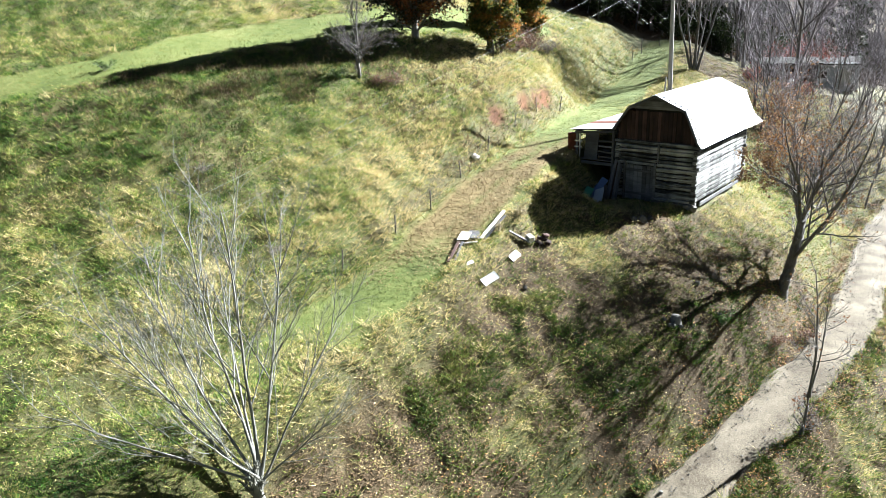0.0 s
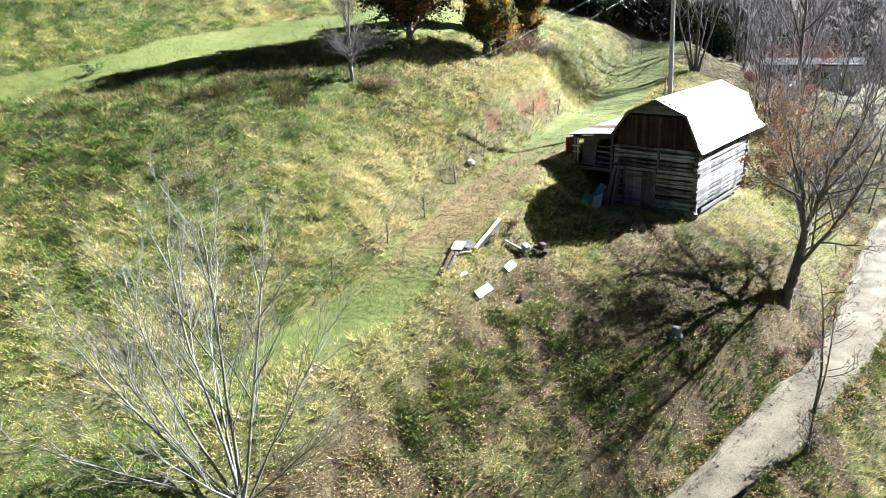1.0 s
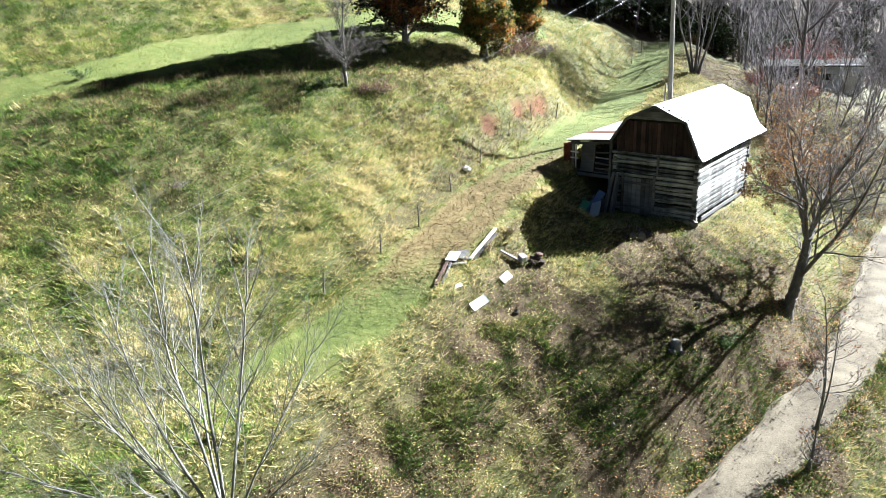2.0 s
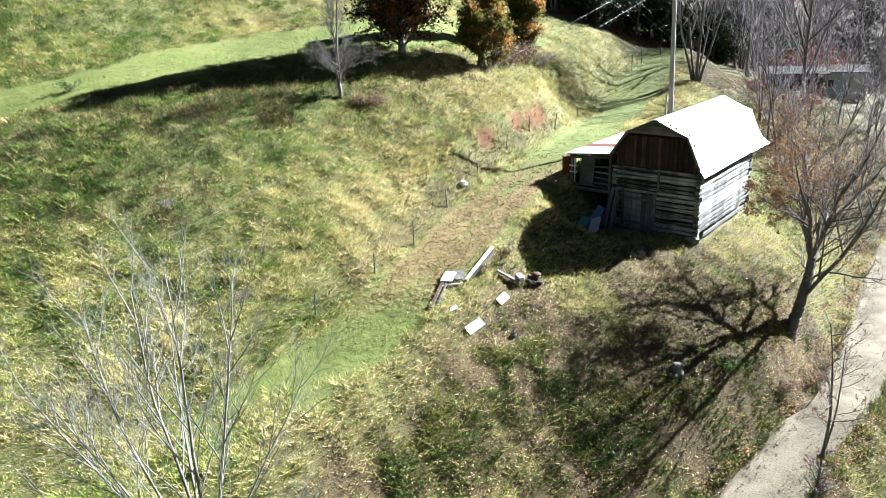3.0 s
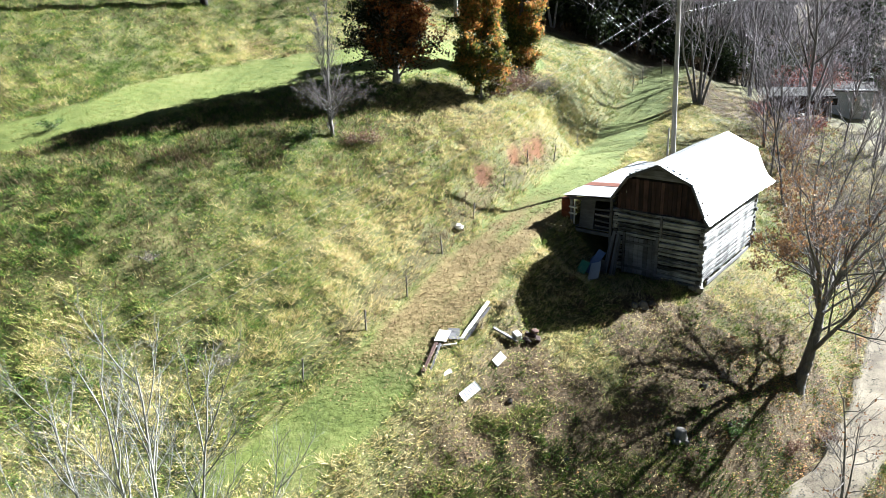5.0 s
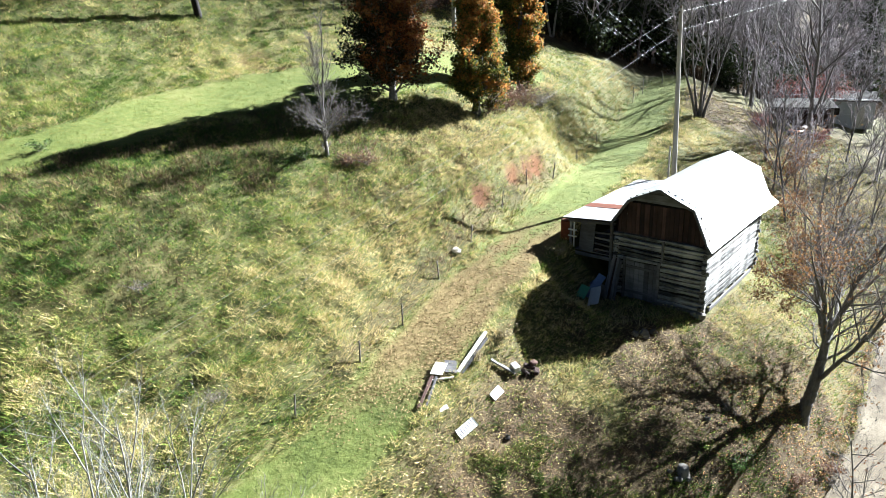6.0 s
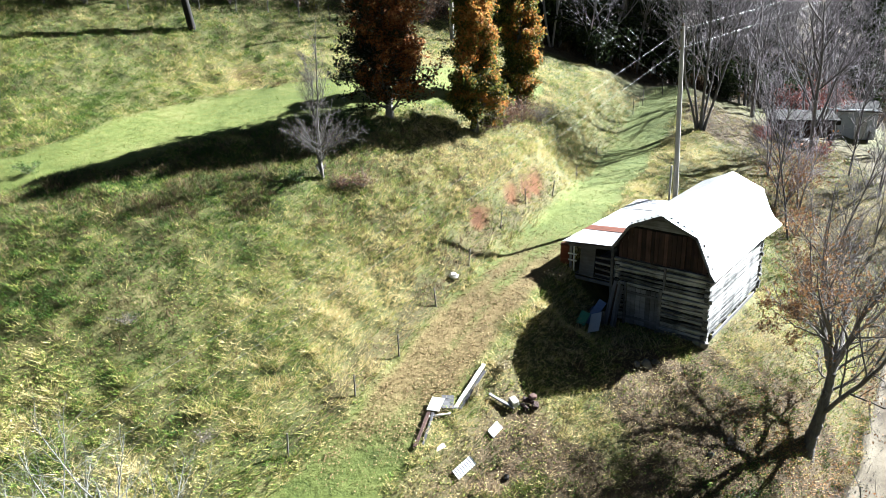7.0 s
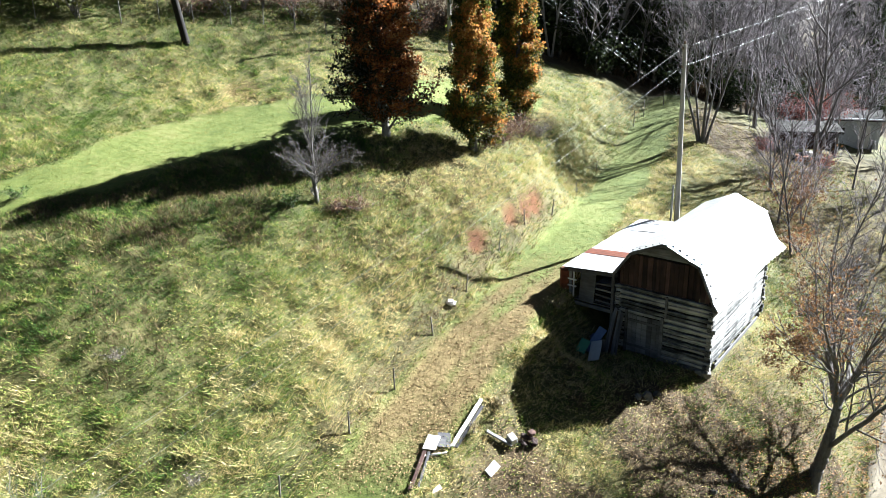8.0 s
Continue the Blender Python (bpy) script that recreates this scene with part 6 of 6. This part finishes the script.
    wood = np.where(x > 3, smooth_step((y - 67.0 - 0.35 * (x - 9)) / 2), smooth_step((y - 61.0 - 0.36 * (x + 10)) / 1.5))
    keep = rng.random(len(x)) < 0.45 * wood
    x, y = x[keep], y[keep]
    blades("underbrush", x, y, rng.uniform(0.4, 1.3, len(x)), 0.05, 6, 0.6, M_WEED, rng.uniform(0.0, 0.4, len(x)), "brown leafless underbrush of the wood", 6, 0.1)
    # mown lane and lawn
    x, y = scatter(rng, 260000, -34, 24, 15, 68)
    c = cover(x, y)
    keep = (rng.random(len(x)) < c["mown"] * (1 - 0.85 * c["worn"])) & clear_of_barn(x, y)
    x, y = x[keep], y[keep]
    d, _ = along(LANE, x, y)
    tone = np.clip(np.where(d < 2.6, 0.30 + 0.26 * smooth_step((y - 29) / 10), 0.64 - 0.34 * smooth_step((x - 1) / 5)) + 0.45 * (wave(x, y, 2.2) - 0.5) + 0.4 * (wave(x, y, 0.6) - 0.5), 0, 1)
    blades("mown_grass", x, y, rng.uniform(0.04, 0.10, len(x)), 0.03, 4, 0.8, M_MOWN, tone, "short mown green grass of the lane and lawn", 3, 0.1)
    # green weeds on the leaf-strewn bank and verges
    x, y = scatter(rng, 330000, -9, 32, 12, 46)
    c = cover(x, y)
    spots = sum(a * np.exp(-((x - px) ** 2 + (y - py) ** 2) / r ** 2) for px, py, r, a in ((1.9, 25.0, 1.5, 0.8), (7.6, 22.0, 2.6, 1.0), (-1.2, 21.4, 1.6, 0.9), (4.6, 20.6, 2.2, 0.6), (9.6, 25.0, 1.6, 0.7), (1.0, 16.5, 3.0, 0.5), (15.0, 20.0, 5.0, 0.8), (19.0, 27.0, 4.0, 0.8), (5.8, 23.2, 1.6, 0.7), (0.6, 22.6, 1.1, 0.7), (3.2, 25.2, 1.0, 0.5), (11.2, 26.8, 1.2, 0.6)))
    want = c["litter"] * (1 - c["road"]) * np.clip(0.12 + 1.3 * spots, 0, 1) * (wave(x, y, 1.1) * 0.5 + wave(x, y, 0.5) * 0.5 > 0.42)
    keep = (rng.random(len(x)) < want * 0.8) & clear_of_barn(x, y)
    x, y = x[keep], y[keep]
    blades("bank_weeds", x, y, rng.uniform(0.10, 0.32, len(x)), 0.028, 6, 0.9, M_MOWN, np.clip(0.10 + 0.5 * wave(x, y, 1.2), 0, 1), "dark green weeds growing through the leaf litter", 4, 0.2)


def build_leaves():
    rng = np.random.default_rng(91)
    x, y = scatter(rng, 640000, -8, 30, 13, 64)
    c = cover(x, y)
    d, _ = along(LANE, x, y)
    dr = along(ROAD, x, y)[0]
    want = np.maximum(c["litter"] * 0.95, 0.5 * smooth_step((dr - 0.55) / 0.6) * (dr < 1.5)) * smooth_step((dr - 0.5 - 0.5 * (wave(x, y, 0.8) - 0.5)) / 0.7)
    keep = (rng.random(len(x)) < want) & clear_of_barn(x, y)
    x, y = x[keep], y[keep]
    z = land(x, y) + lumps(x, y, cover(x, y)) + rng.uniform(0.0, 0.035, len(x))
    v, f = leaf_quads(np.stack([x, y, z], 1), 0.062, rng, 0.86)
    tagged(quads("fallen_leaves", v, f, M_LEAF), "dry brown leaves fallen over the bank and lane", "leaves", kind="stuff")
    # paler leaves blown over the lane and the grass beside the barn
    x, y = scatter(rng, 200000, -8, 24, 20, 48)
    d, _ = along(LANE, x, y)
    want = np.maximum(0.8 * smooth_step((1.9 - d) / 0.8) * smooth_step((y - 24) / 5) * smooth_step((43 - y) / 7) * (0.35 + wave(x, y, 1.0)), 0.6 * np.exp(-((x - 13.5) ** 2 + (y - 32.5) ** 2) / 45.0))
    keep = (rng.random(len(x)) < want) & clear_of_barn(x, y)
    x, y = x[keep], y[keep]
    z = land(x, y) + lumps(x, y, cover(x, y)) + rng.uniform(0.02, 0.08, len(x))
    v, f = leaf_quads(np.stack([x, y, z], 1), 0.065, rng, 0.75)
    tagged(quads("blown_leaves", v, f, M_TANLEAF), "tan leaves blown over the lane and yard", "leaves", kind="stuff")
    # orange leaves round the big tree and along the road's verges
    x, y = scatter(rng, 210000, -2, 30, 14, 46)
    dr = along(ROAD, x, y)[0]
    want = np.maximum(smooth_step((dr - 0.8) / 0.5) * np.exp(-np.maximum(dr - 1.2, 0) / 1.0) * (0.2 + wave(x, y, 1.4)), 0.75 * np.exp(-(((x - 13.6) / 2.6) ** 2 + ((y - 29.4) / 2.2) ** 2))) * (0.3 + 0.7 * (wave(x, y, 0.5) > 0.4))
    keep = rng.random(len(x)) < want
    x, y = x[keep], y[keep]
    z = land(x, y) + lumps(x, y, cover(x, y)) + rng.uniform(0.02, 0.09, len(x))
    v, f = leaf_quads(np.stack([x, y, z], 1), 0.085, rng, 0.7)
    tagged(quads("orange_leaves", v, f, M_ORANGELEAF), "bright orange-brown leaves drifted along the road's verges", "leaves", kind="stuff")
    # loose stones on the road
    x, y = scatter(rng, 60000, -2, 32, 13, 52)
    d, _ = along(ROAD, x, y)
    keep = rng.random(len(x)) < 0.8 * (d < 1.7)
    x, y = x[keep], y[keep]
    z = land(x, y) + 0.05
    s = rng.uniform(0.012, 0.035, (len(x), 1))
    o = np.array([(1, 0, 0), (0, 1, 0), (-1, 0, 0), (0, -1, 0), (0, 0, 0.8), (0, 0, -0.8)])
    p = np.stack([x, y, z], 1)
    v = (p[:, None] + s[:, :, None] * (o[None] + rng.normal(0, 0.25, (len(x), 6, 3)))).reshape(-1, 3)
    base = np.array([(0, 1, 4), (1, 2, 4), (2, 3, 4), (3, 0, 4), (1, 0, 5), (2, 1, 5), (3, 2, 5), (0, 3, 5)])
    f = (base[None] + 6 * np.arange(len(x))[:, None, None]).reshape(-1, 3)
    tagged(quads("road_stones", v, f, M_STONE), "loose grey gravel stones scattered on the road", "gravel", kind="stuff")


build_grass()
build_leaves()
